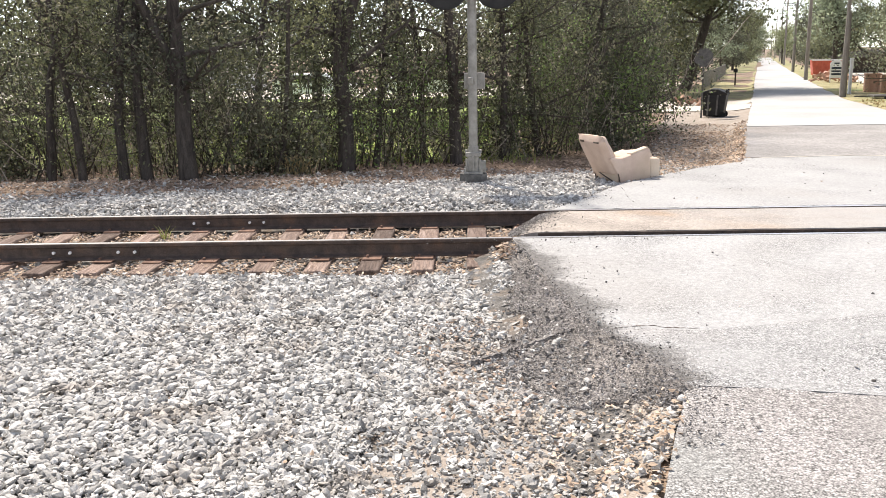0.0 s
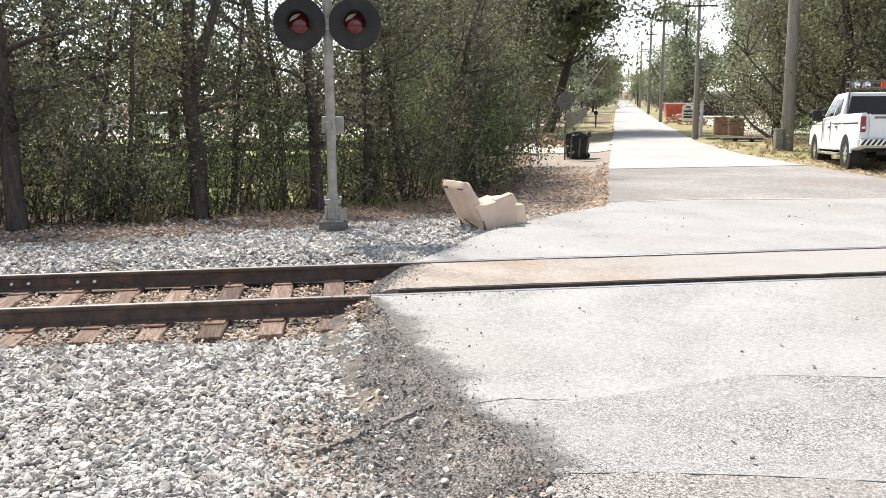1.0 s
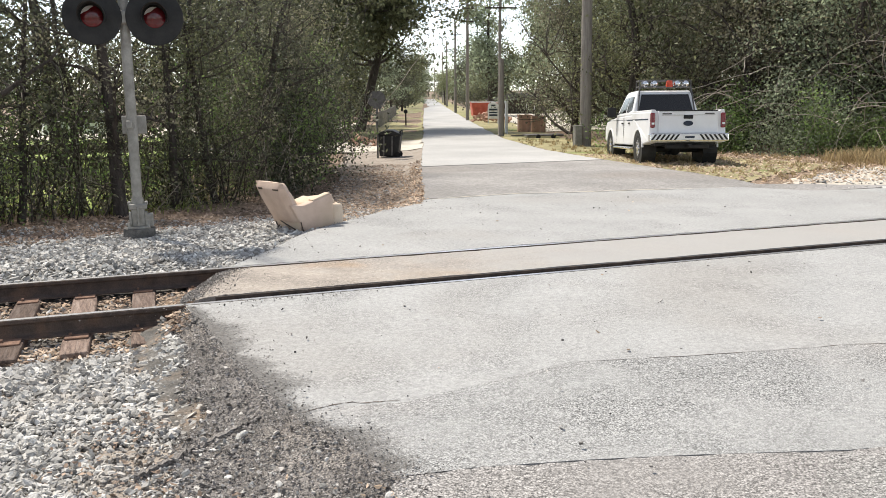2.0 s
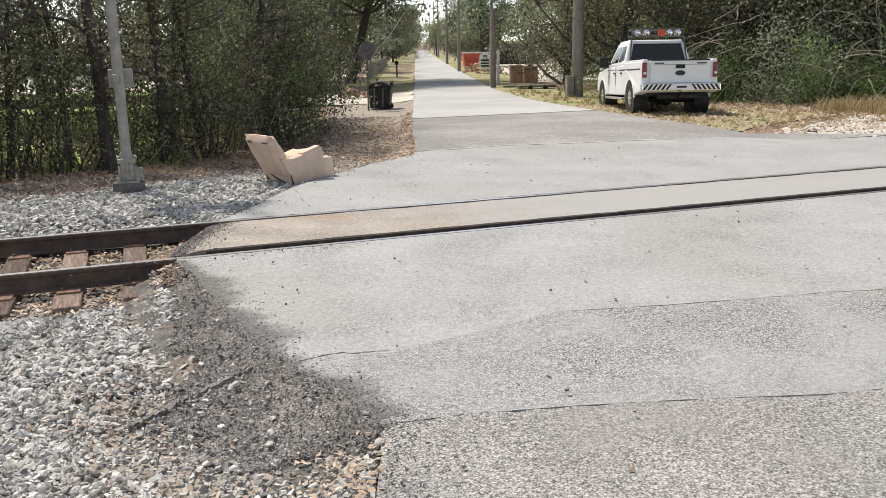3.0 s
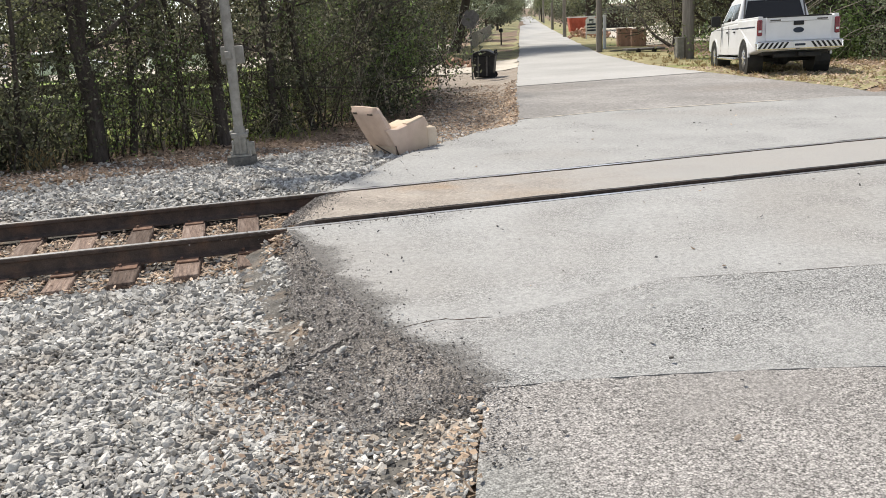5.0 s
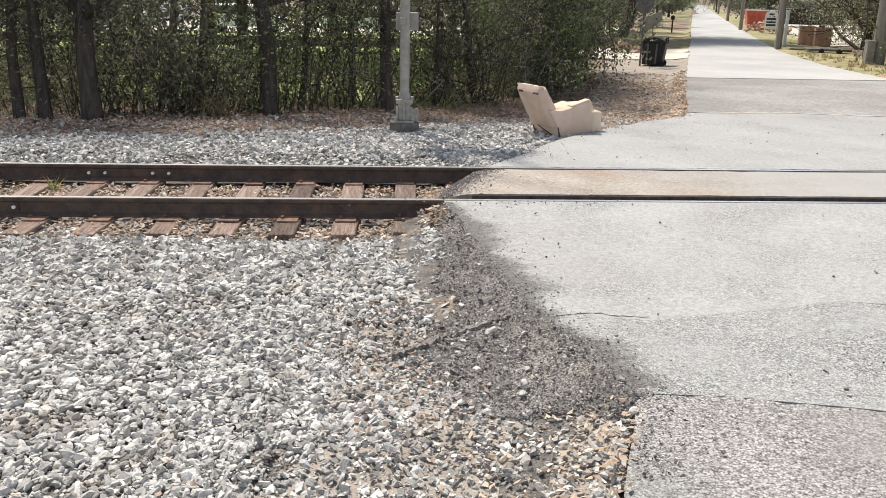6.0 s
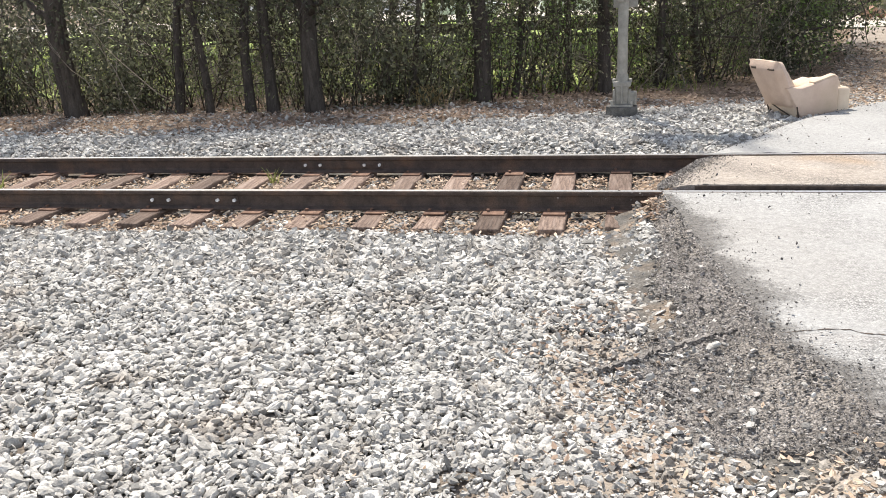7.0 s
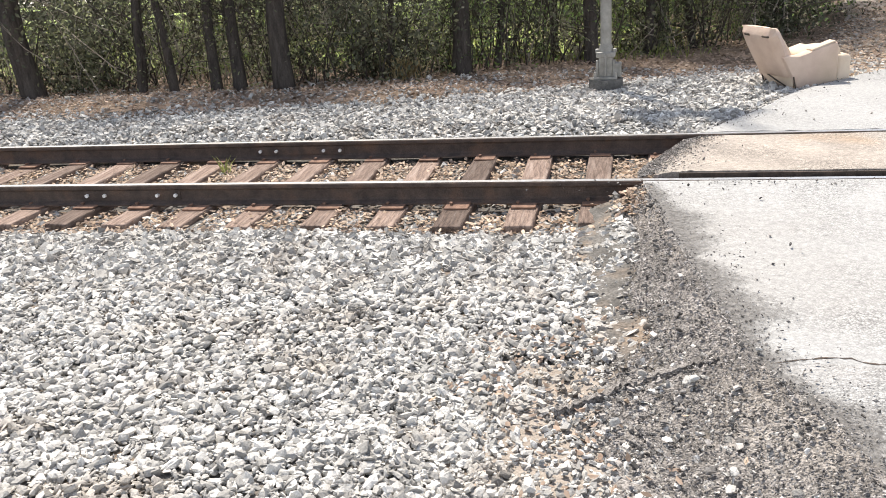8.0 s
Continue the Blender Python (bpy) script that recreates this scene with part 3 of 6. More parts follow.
def crack(pts, width, seed, material="lining", label="thin dark crack in the asphalt"):
    """A thin open crack in the pavement."""
    rng = np.random.default_rng(seed)
    p = np.array(pts, float)
    t = np.linspace(0, 1, 40)
    x, y = np.interp(t, np.linspace(0, 1, len(p)), p[:, 0]), np.interp(t, np.linspace(0, 1, len(p)), p[:, 1]) + np.cumsum(rng.normal(0, 0.006, 40)) * np.sin(np.pi * t)
    w = width * rng.uniform(0.2, 1.2, 40) * np.minimum(1, 6 * np.minimum(t, 1 - t) + 0.15)
    z = road_z(y) - 0.012 * smooth01(-(y + 0.4) / 2) + wave(x, y) + 0.0025
    V = np.stack([np.stack([x, y - w, z], -1), np.stack([x, y + w, z], -1)], 1).reshape(-1, 3)
    i = 2 * np.arange(39)[:, None]
    tagged(new("pavement_crack", mesh_from("pavement_crack", V, i + [0, 2, 3, 1], M[material])), label, "crack", kind="structure")


def torn_lip(pts, seed):
    """The broken lip of a lower asphalt layer in the crumbled edge."""
    rng = np.random.default_rng(seed)
    p = np.array(pts, float)
    t = np.linspace(0, 1, 60)
    s = np.linspace(0, 1, len(p))
    x, y = np.interp(t, s, p[:, 0]), np.interp(t, s, p[:, 1]) + np.cumsum(rng.normal(0, 0.012, 60)) * np.sin(np.pi * t) + rng.normal(0, 0.010, 60)
    top = ground_z(x, y) + 0.058 + rng.uniform(0, 0.014, 60)
    w = rng.uniform(0.03, 0.07, 60)
    rows3 = np.stack([np.stack([x, y - 0.012, top - 0.06], -1), np.stack([x, y, top], -1), np.stack([x, y + w, top - 0.002], -1), np.stack([x, y + w + 0.05, top - 0.05], -1)], 1)
    i = 4 * np.arange(59)[:, None, None] + np.arange(3)[None, :, None]
    F = (i + np.array([0, 4, 5, 1])).reshape(-1, 4)
    tagged(new("torn_asphalt_lip", mesh_from("torn_asphalt_lip", rows3.reshape(-1, 3), F, M["crumble"])), "ragged broken lip of a lower asphalt layer", "asphalt", kind="structure")


torn_lip([(-0.43, -3.12), (-0.19, -2.98), (-0.03, -2.88), (0.21, -2.84), (0.36, -2.82)], 6)
crack([(0.43, -2.85), (0.8, -2.76), (1.15, -2.84)], 0.006, 1)
crack([(2.5, -2.55), (3.3, -2.72), (4.6, -2.92), (6.0, -3.2)], 0.004, 2)
crack([(4.5, 6.15), (6.2, 6.34), (8.0, 5.98), (10.4, 5.62)], 0.035, 3, "pale_sand", "pale sand caught along the pavement seam")

tagged(sheet("flangeway_lip", [0.104, 0.118], lambda y: 0.30, lambda y: 14.5, 140, lambda x, y: 0.017 - 0.10 * smooth01((0.34 - x) / 0.62), M["lining"], 0.0, 0.11), "thin dark lip along the flangeway", "flangeway", kind="structure")


def dirt_film():
    """Loose dark dust that thins out from the torn edge over the pavement."""
    m = mat("dust", (0.11, 0.104, 0.098), (0.24, 0.226, 0.212), 30, 0.95, 0.3, 80, 0.3, 80)
    nt = m.node_tree
    N, L = nt.nodes, nt.links
    at = N.new("ShaderNodeAttribute")
    at.attribute_name = "thin"
    tc = N.new("ShaderNodeTexCoord")
    n = N.new("ShaderNodeTexNoise")
    n.inputs["Scale"].default_value, n.inputs["Detail"].default_value, n.inputs["Roughness"].default_value = 150, 5, 0.8
    L.new(tc.outputs["Object"], n.inputs["Vector"])
    n2 = N.new("ShaderNodeTexNoise")
    n2.inputs["Scale"].default_value, n2.inputs["Detail"].default_value = 38, 4
    L.new(tc.outputs["Object"], n2.inputs["Vector"])
    add = N.new("ShaderNodeMath")
    add.operation = "ADD"
    L.new(n.outputs["Fac"], add.inputs[0])
    L.new(n2.outputs["Fac"], add.inputs[1])
    r = N.new("ShaderNodeMath")
    r.operation = "SUBTRACT"
    L.new(add.outputs[0], r.inputs[0])
    L.new(at.outputs["Fac"], r.inputs[1])
    q = N.new("ShaderNodeMapRange")
    q.inputs["From Min"].default_value, q.inputs["From Max"].default_value = 0.28, 0.85
    q.inputs["To Max"].default_value = 0.9
    L.new(r.outputs[0], q.inputs["Value"])
    tr = N.new("ShaderNodeBsdfTransparent")
    mix = N.new("ShaderNodeMixShader")
    L.new(q.outputs["Result"], mix.inputs["Fac"])
    L.new(tr.outputs["BSDF"], mix.inputs[1])
    L.new(N["Principled BSDF"].outputs["BSDF"], mix.inputs[2])
    L.new(mix.outputs["Shader"], N["Material Output"].inputs["Surface"])
    ys, nx = np.arange(-3.75, -0.08, 0.05), 14
    # sunlight on the undergrowth is put into a larger share of pale leaves
    ob = sheet("dust_film", ys, lambda y: float(road_left(y)) + 0.005, lambda y: float(road_left(y)) + 0.14 + (0.26 + 0.13 * math.sin(5.3 * y + 0.6) + 0.09 * math.sin(13.0 * y) + 0.05 * math.sin(29.0 * y)) * min(1.0, -1.5 * y), nx,
               lambda x, y: road_z(y) - 0.012 * smooth01(-(y + 0.4) / 2) + wave(x, y) * smooth01(-y) + 0.005, m)
    a = ob.data.attributes.new("thin", "FLOAT", "POINT")
    a.data.foreach_set("value", np.tile(np.linspace(0.12, 1.15, nx), len(ys)).astype(np.float32))
    tagged(ob, "dark dust thinning out over the pale asphalt", "dust", kind="structure")


dirt_film()


# ---- the track ----
GAUGE = 1.507
RAIL = [(-0.070, -0.172), (-0.070, -0.160), (-0.018, -0.142), (-0.009, -0.125), (-0.009, -0.055), (-0.018, -0.040), (-0.036, -0.034), (-0.036, -0.008), (-0.028, 0.0),
        (0.028, 0.0), (0.036, -0.008), (0.036, -0.034), (0.018, -0.040), (0.009, -0.055), (0.009, -0.125), (0.018, -0.142), (0.070, -0.160), (0.070, -0.172)]


def rail(y, joint_x, label):
    """One running rail: worn bright head, rusty web and foot, and a bolted joint."""
    bm = bmesh.new()
    xs = [-120, -40, -20] + [v * 1.0 for v in range(-14, 15)] + [20, 40, 120]
    rings = [[bm.verts.new((x, y + a, z)) for a, z in RAIL] for x in xs]
    n = len(RAIL)
    for r0, r1 in zip(rings, rings[1:]):
        for k in range(n):
            f = bm.faces.new((r0[k], r1[k], r1[(k + 1) % n], r0[(k + 1) % n]))
            f.material_index = 1 if k == 8 else 0
    ob = part("rail", bm, [M["rail_side"], M["rail_top"]])
    tagged(ob, label, "rail", "rails of the track")
    bar = bmesh.new()
    for side in (-1, 1):
        prism(bar, [(-0.46, -0.135), (0.46, -0.135), (0.46, -0.048), (-0.46, -0.048)], 0.012, pose(joint_x, y + side * 0.014, 0), 0.004)
    jb = part("joint_bar", bar, M["rail_side"], ob, "rusty steel joint bar")
    # pale discs stand in for light showing through the holes of the joint
    for dx in (-0.42, -0.25, 0.25, 0.42):
        b = bmesh.new()
        rod(b, (joint_x + dx, y - 0.018, -0.092), (joint_x + dx, y - 0.042, -0.092), 0.017, seg=6)
        part("bolt", b, M["bolt"], jb, "pale disc for the light seen through a rail hole")
    return ob


rail(0.0, -4.26, "rusty steel running rail with a bright worn head")
rail(GAUGE, -3.27, "rusty steel running rail with a bright worn head, farther one")

rng = np.random.default_rng(11)
tie_xs = [-0.32 - 0.54 * k for k in range(26)] + [0.25 + 0.54 * k for k in range(3)]
tie_meshes = []
for k in range(4):
    bm = bmesh.new()
    box(bm, (0, 0, -0.085), (0.225, 2.62, 0.17), 0.014)
    for v in bm.verts:
        v.co += Vector(noise.noise_vector(v.co * 3 + Vector((k * 7, 0, 0)))) * 0.012
    bmesh.ops.subdivide_edges(bm, edges=[e for e in bm.edges if e.calc_length() > 1.5], cuts=9)
    for v in bm.verts:
        v.co += Vector(noise.noise_vector(v.co * 5 + Vector((k * 3, 0, 0)))) * 0.010
    me = bpy.data.meshes.new("railroad_tie")
    bm.to_mesh(me)
    bm.free()
    me.materials.append(M["tie"])
    tie_meshes.append(me)
plate_bm = bmesh.new()
box(plate_bm, (0, 0, 0.006), (0.19, 0.34, 0.016), 0.004, seg=1)
plate = bpy.data.meshes.new("tie_plate")
plate_bm.to_mesh(plate)
plate_bm.free()
plate.materials.append(M["rust"])
spike_bm = bmesh.new()
rod(spike_bm, (0, 0, -0.02), (0, 0, 0.014), 0.009, seg=6)
box(spike_bm, (0, 0.008, 0.017), (0.026, 0.036, 0.014), 0.004, seg=1)
spike = bpy.data.meshes.new("spike")
spike_bm.to_mesh(spike)
spike_bm.free()
spike.materials.append(M["rust"])
for k, x in enumerate(tie_xs):
    t = tagged(new("railroad_tie", tie_meshes[k % 4]), "weathered reddish-brown wooden railroad tie", "railroad tie", "ties under the rails")
    t.matrix_world = pose(x + rng.normal(0, 0.02), GAUGE / 2 + rng.normal(0, 0.03), -0.181 + rng.normal(0, 0.006), 0, 0, rng.normal(0, 1.3))
    for y in (0.0, GAUGE):
        p = new("tie_plate", plate)
        p.parent, p.location = t, (0, y - GAUGE / 2, 0.004)
        for sx in (-0.05, 0.06):
            s = new("spike", spike)
            s.parent, s.location = p, (sx, (-0.085 if sx < 0 else 0.085), 0.012)


# ---- stones, pebbles and dry leaves ----
def block():
    """An angular chip: eight corners, twelve triangles."""
    v = np.array([(x, y, z) for x in (-1, 1) for y in (-1, 1) for z in (-1, 1)], float) * 0.74
    return v, np.array("0 1 3 0 3 2 4 6 7 4 7 5 0 4 5 0 5 1 2 3 7 2 7 6 0 2 6 0 6 4 1 5 7 1 7 3".split(), int).reshape(-1, 3)


def icosahedron():
    f = (1 + 5 ** 0.5) / 2
    v = np.array([(-1, f, 0), (1, f, 0), (-1, -f, 0), (1, -f, 0), (0, -1, f), (0, 1, f), (0, -1, -f), (0, 1, -f), (f, 0, -1), (f, 0, 1), (-f, 0, -1), (-f, 0, 1)], float)
    q = "0 11 5 0 5 1 0 1 7 0 7 10 0 10 11 1 5 9 5 11 4 11 10 2 10 7 6 7 1 8 3 9 4 3 4 2 3 2 6 3 6 8 3 8 9 4 9 5 2 4 11 6 2 10 8 6 7 9 8 1"
    return v / np.linalg.norm(v[0]), np.array(q.split(), int).reshape(-1, 3)


def rotations(rng, n, tilt=3.6):
    q = rng.normal(size=(n, 4))
    q[:, 0] += tilt
    q /= np.linalg.norm(q, axis=1, keepdims=True)
    w, x, y, z = q.T
    return np.stack([1 - 2 * (y * y + z * z), 2 * (x * y - z * w), 2 * (x * z + y * w), 2 * (x * y + z * w), 1 - 2 * (x * x + z * z), 2 * (y * z - x * w),
                     2 * (x * z - y * w), 2 * (y * z + x * w), 1 - 2 * (x * x + y * y)], -1).reshape(n, 3, 3)


def octahedron():
    v = np.array([(1, 0, 0), (-1, 0, 0), (0, 1, 0), (0, -1, 0), (0, 0, 1), (0, 0, -1)], float)
    return v, np.array("0 2 4 2 1 4 1 3 4 3 0 4 2 0 5 1 2 5 3 1 5 0 3 5".split(), int).reshape(-1, 3)


def stones(name, xy, size, material, rng, label, lift=0.3, spread=0.45, zf=None, category="gravel", fine=True):
    v0, f0 = icosahedron() if fine == "round" else block() if fine else octahedron()
    nv = len(v0)
    n = len(xy)
    s = size * np.exp(rng.normal(0, spread, n)).clip(0.45, 2.3)
    shape = np.stack([rng.uniform(0.8, 1.45, n), rng.uniform(0.6, 1.05, n), rng.uniform(0.26, 0.58, n)], -1) * s[:, None] / 2
    V = v0[None] * (1 + rng.normal(0, 0.27 if nv == 8 else 0.19, (n, nv, 3)).clip(-0.5, 0.5)) * shape[:, None, :]
    yaw = rng.uniform(0, 2 * np.pi, n)
    c, q = np.cos(yaw), np.sin(yaw)
    V = np.stack([V[..., 0] * c[:, None] - V[..., 1] * q[:, None], V[..., 0] * q[:, None] + V[..., 1] * c[:, None], V[..., 2]], -1)
    V = np.einsum("nij,nkj->nki", rotations(rng, n), V)
    z = (zf or ground_z)(xy[:, 0], xy[:, 1]) + 0.012 + shape[:, 2] * lift + rng.uniform(0, 0.05, n) * lift
    V = V + np.stack([xy[:, 0], xy[:, 1], z], -1)[:, None, :]
    F = (f0[None] + nv * np.arange(n)[:, None, None]).reshape(-1, 3)
    return tagged(new(name, mesh_from(name, V.reshape(-1, 3), F, material)), label, category, kind="stuff")


def scatter(rng, n, x0, x1, y0, y1, keep):
    xy = np.stack([rng.uniform(x0, x1, n), rng.uniform(y0, y1, n)], -1)
    return xy[keep(xy[:, 0], xy[:, 1])]


rng = np.random.default_rng(21)


def near_ballast(x, y):
    d = road_left(y) - x
    bare = np.interp(y, [-6, -4.2, -3.4, -2.6, -2.0], [1.7, 1.5, 1.35, 0.75, 0.05]) + 0.25 * np.sin(x * 5 + y * 3) + 0.2 * np.sin(y * 7)
    keep = (d > 0.18) & (x > -3.9 - 1.7 * (y + 4.6))
    return keep & ((d > bare) | (rng.uniform(size=len(x)) < 0.15))


def no_tie(x, y):
    k = np.abs((x + 0.32 + 0.27) % 0.54 - 0.27)
    return (k > 0.12) | (y < -0.62)


near_xy = scatter(rng, 195000, -11, 0.8, -6.5, -0.08, lambda x, y: near_ballast(x, y) & no_tie(x, y) & ((y < -0.58 + 0.06 * np.sin(x * 9)) | (rng.uniform(size=len(x)) < 0.25)))
stones("ballast_stones", near_xy[near_xy[:, 1] < -1.7], 0.034, M["stone"], rng, "pale grey crushed stone ballast in front of the track", 0.35, fine="round")
stones("ballast_stones", scatter(rng, 62000, -13, 0.0, -9, -2.0, lambda x, y: (x < -3.9 - 1.7 * (np.maximum(y, -6.5) + 4.6)) & (x < road_left(y) - 2.0)), 0.046, M["stone"], rng, "pale grey crushed stone ballast away from the road", 0.3, fine=False)
stones("ballast_stones", near_xy[near_xy[:, 1] >= -1.7], 0.034, M["stone"], rng, "pale grey crushed stone ballast beside the ties", 0.3)
stones("ballast_stones", scatter(rng, 2600, -12, 0.25, 0.1, 1.4, lambda x, y: no_tie(x, y) & (x < road_left(y) + 0.15)), 0.042, M["stone"], rng, "crushed stone ballast between the rails", 0.1)


def far_ballast(x, y):
    thin = 1.0 - 0.93 * smooth01((y - np.interp(x, [-14, -6, -3, -1, 1, 4], [2.4, 2.5, 2.8, 3.8, 5.4, 6.6])) / 1.5)
    return (x < road_left(y) - 0.05) & (rng.uniform(size=len(x)) < thin)


stones("ballast_stones", scatter(rng, 120000, -15, 4.2, 1.66, 7.2, far_ballast), 0.035, M["stone"], rng, "pale grey crushed stone ballast beyond the track", 0.35)


def crumble_zone(x, y):
    d = road_left(y) - x
    w = np.interp(y, [-4.1, -3.95, -3.8, -3.6, -3.2, -2.6, -2.3, -2.0, -1.4, -0.3, -0.05], [0.03, 0.25, 0.85, 1.02, 1.0, 0.68, 0.52, 0.62, 0.40, 0.14, 0.08])
    soft = rng.uniform(size=len(x)) < np.exp(-np.maximum(0, -d) / 0.10)
    return (d > -0.5) & soft & (d < w * (1 + 0.25 * np.sin(y * 9 + x * 4)))


# broken asphalt at the torn edge of the crossing
def crumble_left(y):
    return road_left(y) - np.interp(y, [-4.05, -3.9, -3.8, -3.6, -3.2, -2.6, -2.3, -2.0, -1.4, -0.3, -0.05], [0.05, 0.45, 0.82, 0.98, 0.95, 0.62, 0.46, 0.55, 0.34, 0.11, 0.08])


def crumble_z(x, y):
    """Broken asphalt that thins out to nothing towards the stones and rises to the pavement."""
    thick = smooth01((x - crumble_left(y)) / 0.18) * smooth01((y + 4.05) / 0.22)
    return ground_z(x, y) + 0.006 + 0.038 * thick + 0.022 * smooth01((x - road_left(y)) / 0.3 + 1)


tagged(sheet("crumbled_asphalt", np.arange(-4.05, -0.06, 0.05), crumble_left, lambda y: road_left(y) + 0.03, 26, crumble_z, M["crumble"], 0.010, 0.03, rough=0.005),
       "dark crumbled asphalt at the torn road edge", "asphalt", kind="structure")
stones("asphalt_crumbs", scatter(rng, 70000, -1.0, 1.3, -4.6, -0.05, crumble_zone), 0.0085, M["pebble"], rng, "dark loose asphalt crumbs on the torn edge", 0.2, 0.5, lambda x, y: np.where(x > road_left(y) + 0.03, road_z(y) - 0.02, crumble_z(x, y) - 0.004), fine=False)
panel_end = scatter(rng, 60000, 0.0, 1.3, 0.15, 1.42, lambda x, y: (x > road_left(y) - 0.10) & (rng.uniform(size=len(x)) < 0.6 * np.exp(-np.maximum(0, x - road_left(y)) / 0.09)))
stones("asphalt_crumbs", scatter(rng, 1500, -0.6, 1.0, -4.1, -0.1, lambda x, y: crumble_zone(x, y) & (x < road_left(y))), 0.017, M["pebble"], rng, "coarser grey asphalt crumbs on the torn edge", 0.5, 0.5, lambda x, y: crumble_z(x, y) - 0.006)
stones("asphalt_crumbs", panel_end, 0.009, M["pebble"], rng, "brown grit at the worn end of the crossing panel", 0.3, 0.5, lambda x, y: np.maximum(panel_z(x, y) - 0.012, ground_z(x, y)), fine=False)
edge_far = scatter(rng, 40000, 0.5, 5.0, 1.62, 6.1, lambda x, y: (x > road_left(y) - 0.02) & (rng.uniform(size=len(x)) < 0.30 * np.exp(-np.maximum(0, x - road_left(y)) / 0.14)))
stones("edge_grit", edge_far, 0.011, M["pebble"], rng, "brown grit along the border of the far pavement", 0.5, 0.5, lambda x, y: road_z(y) - 0.012, fine=False)
stones("sandy_pebbles", scatter(rng, 34000, -3.4, 0.8, -6.5, -2.4, lambda x, y: (road_left(y) - x > 0.02) & (road_left(y) - x < 2.3)), 0.018, M["stone"], rng, "loose pale pebbles on the sandy shoulder", 0.6, 0.6)
stones("road_grit", scatter(rng, 900, 0.2, 9, -5.5, 5.5, lambda x, y: (x > road_left(y) + 0.05) & ((y < -0.1) | (y > 1.65)) & (rng.uniform(size=len(x)) < np.exp(-(x - road_left(y)) / 2.2) + 0.15)), 0.011, M["pebble"], rng,
       "dark grit scattered on the pavement", 0.6, 0.6, lambda x, y: road_z(y) - 0.012)
stones("rail_grit", np.stack([rng.normal(0.75, 0.5, 120), -0.08 - np.abs(rng.normal(0, 0.12, 120))], -1), 0.012, M["pebble"], rng, "dark grit on the pavement beside the rail", 0.6, 0.6, lambda x, y: road_z(y) - 0.012, fine=False)
stones("edge_rubble", scatter(rng, 70, -0.4, 1.0, -4.9, -2.6, lambda x, y: (road_left(y) - x > -0.06) & (road_left(y) - x < 0.9)), 0.034, M["stone"], rng, "larger pale stones on the crumbled edge", 0.6, 0.3, lambda x, y: ground_z(x, y) + 0.05, fine="round")
stones("gravel_verge_stones", scatter(rng, 7000, 1.2, 7.5, 3.6, 14, lambda x, y: (x < road_left(y) - 0.05) & (x > road_left(y) - 2.2)), 0.04, M["stone"], rng, "tan gravel on the verge by the armchair", 0.4, fine=False)
stones("white_gravel_stones", scatter(rng, 4500, 11.5, 24, 4.2, 8, lambda x, y: x > np.interp(y, [4, 5.6, 8.2], [12.7, 11.7, 15.5])), 0.05, M["stone"], rng, "pale loose gravel beside the pavement", 0.4, fine=False)


def litter(name, xy, size, material, rng, label, zf=None, lift=0.03):
    n = len(xy)
    z = (zf or ground_z)(xy[:, 0], xy[:, 1]) + 0.02 + rng.uniform(0.004, lift, n)
    yaw, s = rng.uniform(0, 6.28, n), size * rng.uniform(0.6, 1.4, n)
    a = np.stack([np.cos(yaw), np.sin(yaw), rng.normal(0, 0.3, n)], -1) * s[:, None] * 0.5
    b = np.stack([-np.sin(yaw), np.cos(yaw), rng.normal(0, 0.35, n)], -1) * s[:, None] * 0.26
    c = np.stack([xy[:, 0], xy[:, 1], z], -1)
    up = np.array([0, 0, 1.0]) * (s * rng.uniform(-0.05, 0.18, n))[:, None]
    V = np.stack([c - a + up, c - a * 0.3 + b, c + a * 0.45 + b * 0.8, c + a + up, c + a * 0.45 - b * 0.8, c - a * 0.3 - b], 1).reshape(-1, 3)
    i = 6 * np.arange(n)[:, None]
    F = np.concatenate([i + [0, 1, 2, 3], i + [0, 3, 4, 5]])
    return tagged(new(name, mesh_from(name, V, F, material)), label, "leaves", kind="stuff")


rng = np.random.default_rng(31)
litter("fallen_leaves", scatter(rng, 15000, -12, 0.3, -0.68, 1.45, lambda x, y: (np.abs(y) > 0.08) & (np.abs(y - GAUGE) > 0.08) & (x < road_left(y) + 0.1) & (no_tie(x, y) | (rng.uniform(size=len(x)) < 0.2))), 0.046, M["leaf_dry"], rng, "brown dry leaves between the rails")
litter("fallen_leaves", scatter(rng, 15000, -12, 0.3, -0.66, 1.45, lambda x, y: (np.abs(y) > 0.09) & (np.abs(y - GAUGE) > 0.09) & (x < road_left(y) + 0.1) & (no_tie(x, y) | (rng.uniform(size=len(x)) < 0.12))), 0.042, M["leaf_pale"], rng, "tan dry leaves gathered between the ties", lift=0.05)
litter("fallen_leaves", scatter(rng, 2600, -2, 0.8, -6.0, -2.6, lambda x, y: (road_left(y) - x > -0.02) & (rng.uniform(size=len(x)) < np.exp(-np.abs(road_left(y) - x - 0.25) * 1.8) * np.where(y > -3.85, 0.06, 0.6))), 0.036, M["leaf_pale"], rng,
       "tan dry leaves along the asphalt edge", lift=0.06)
litter("fallen_leaves", scatter(rng, 1000, -0.4, 0.8, -5.2, -3.85, lambda x, y: (road_left(y) - x > -0.02) & (rng.uniform(size=len(x)) < np.exp(-np.abs(road_left(y) - x) * 3.5))), 0.036, M["leaf_pale"], rng,
       "yellow and tan leaves caught along the asphalt edge", lift=0.07)
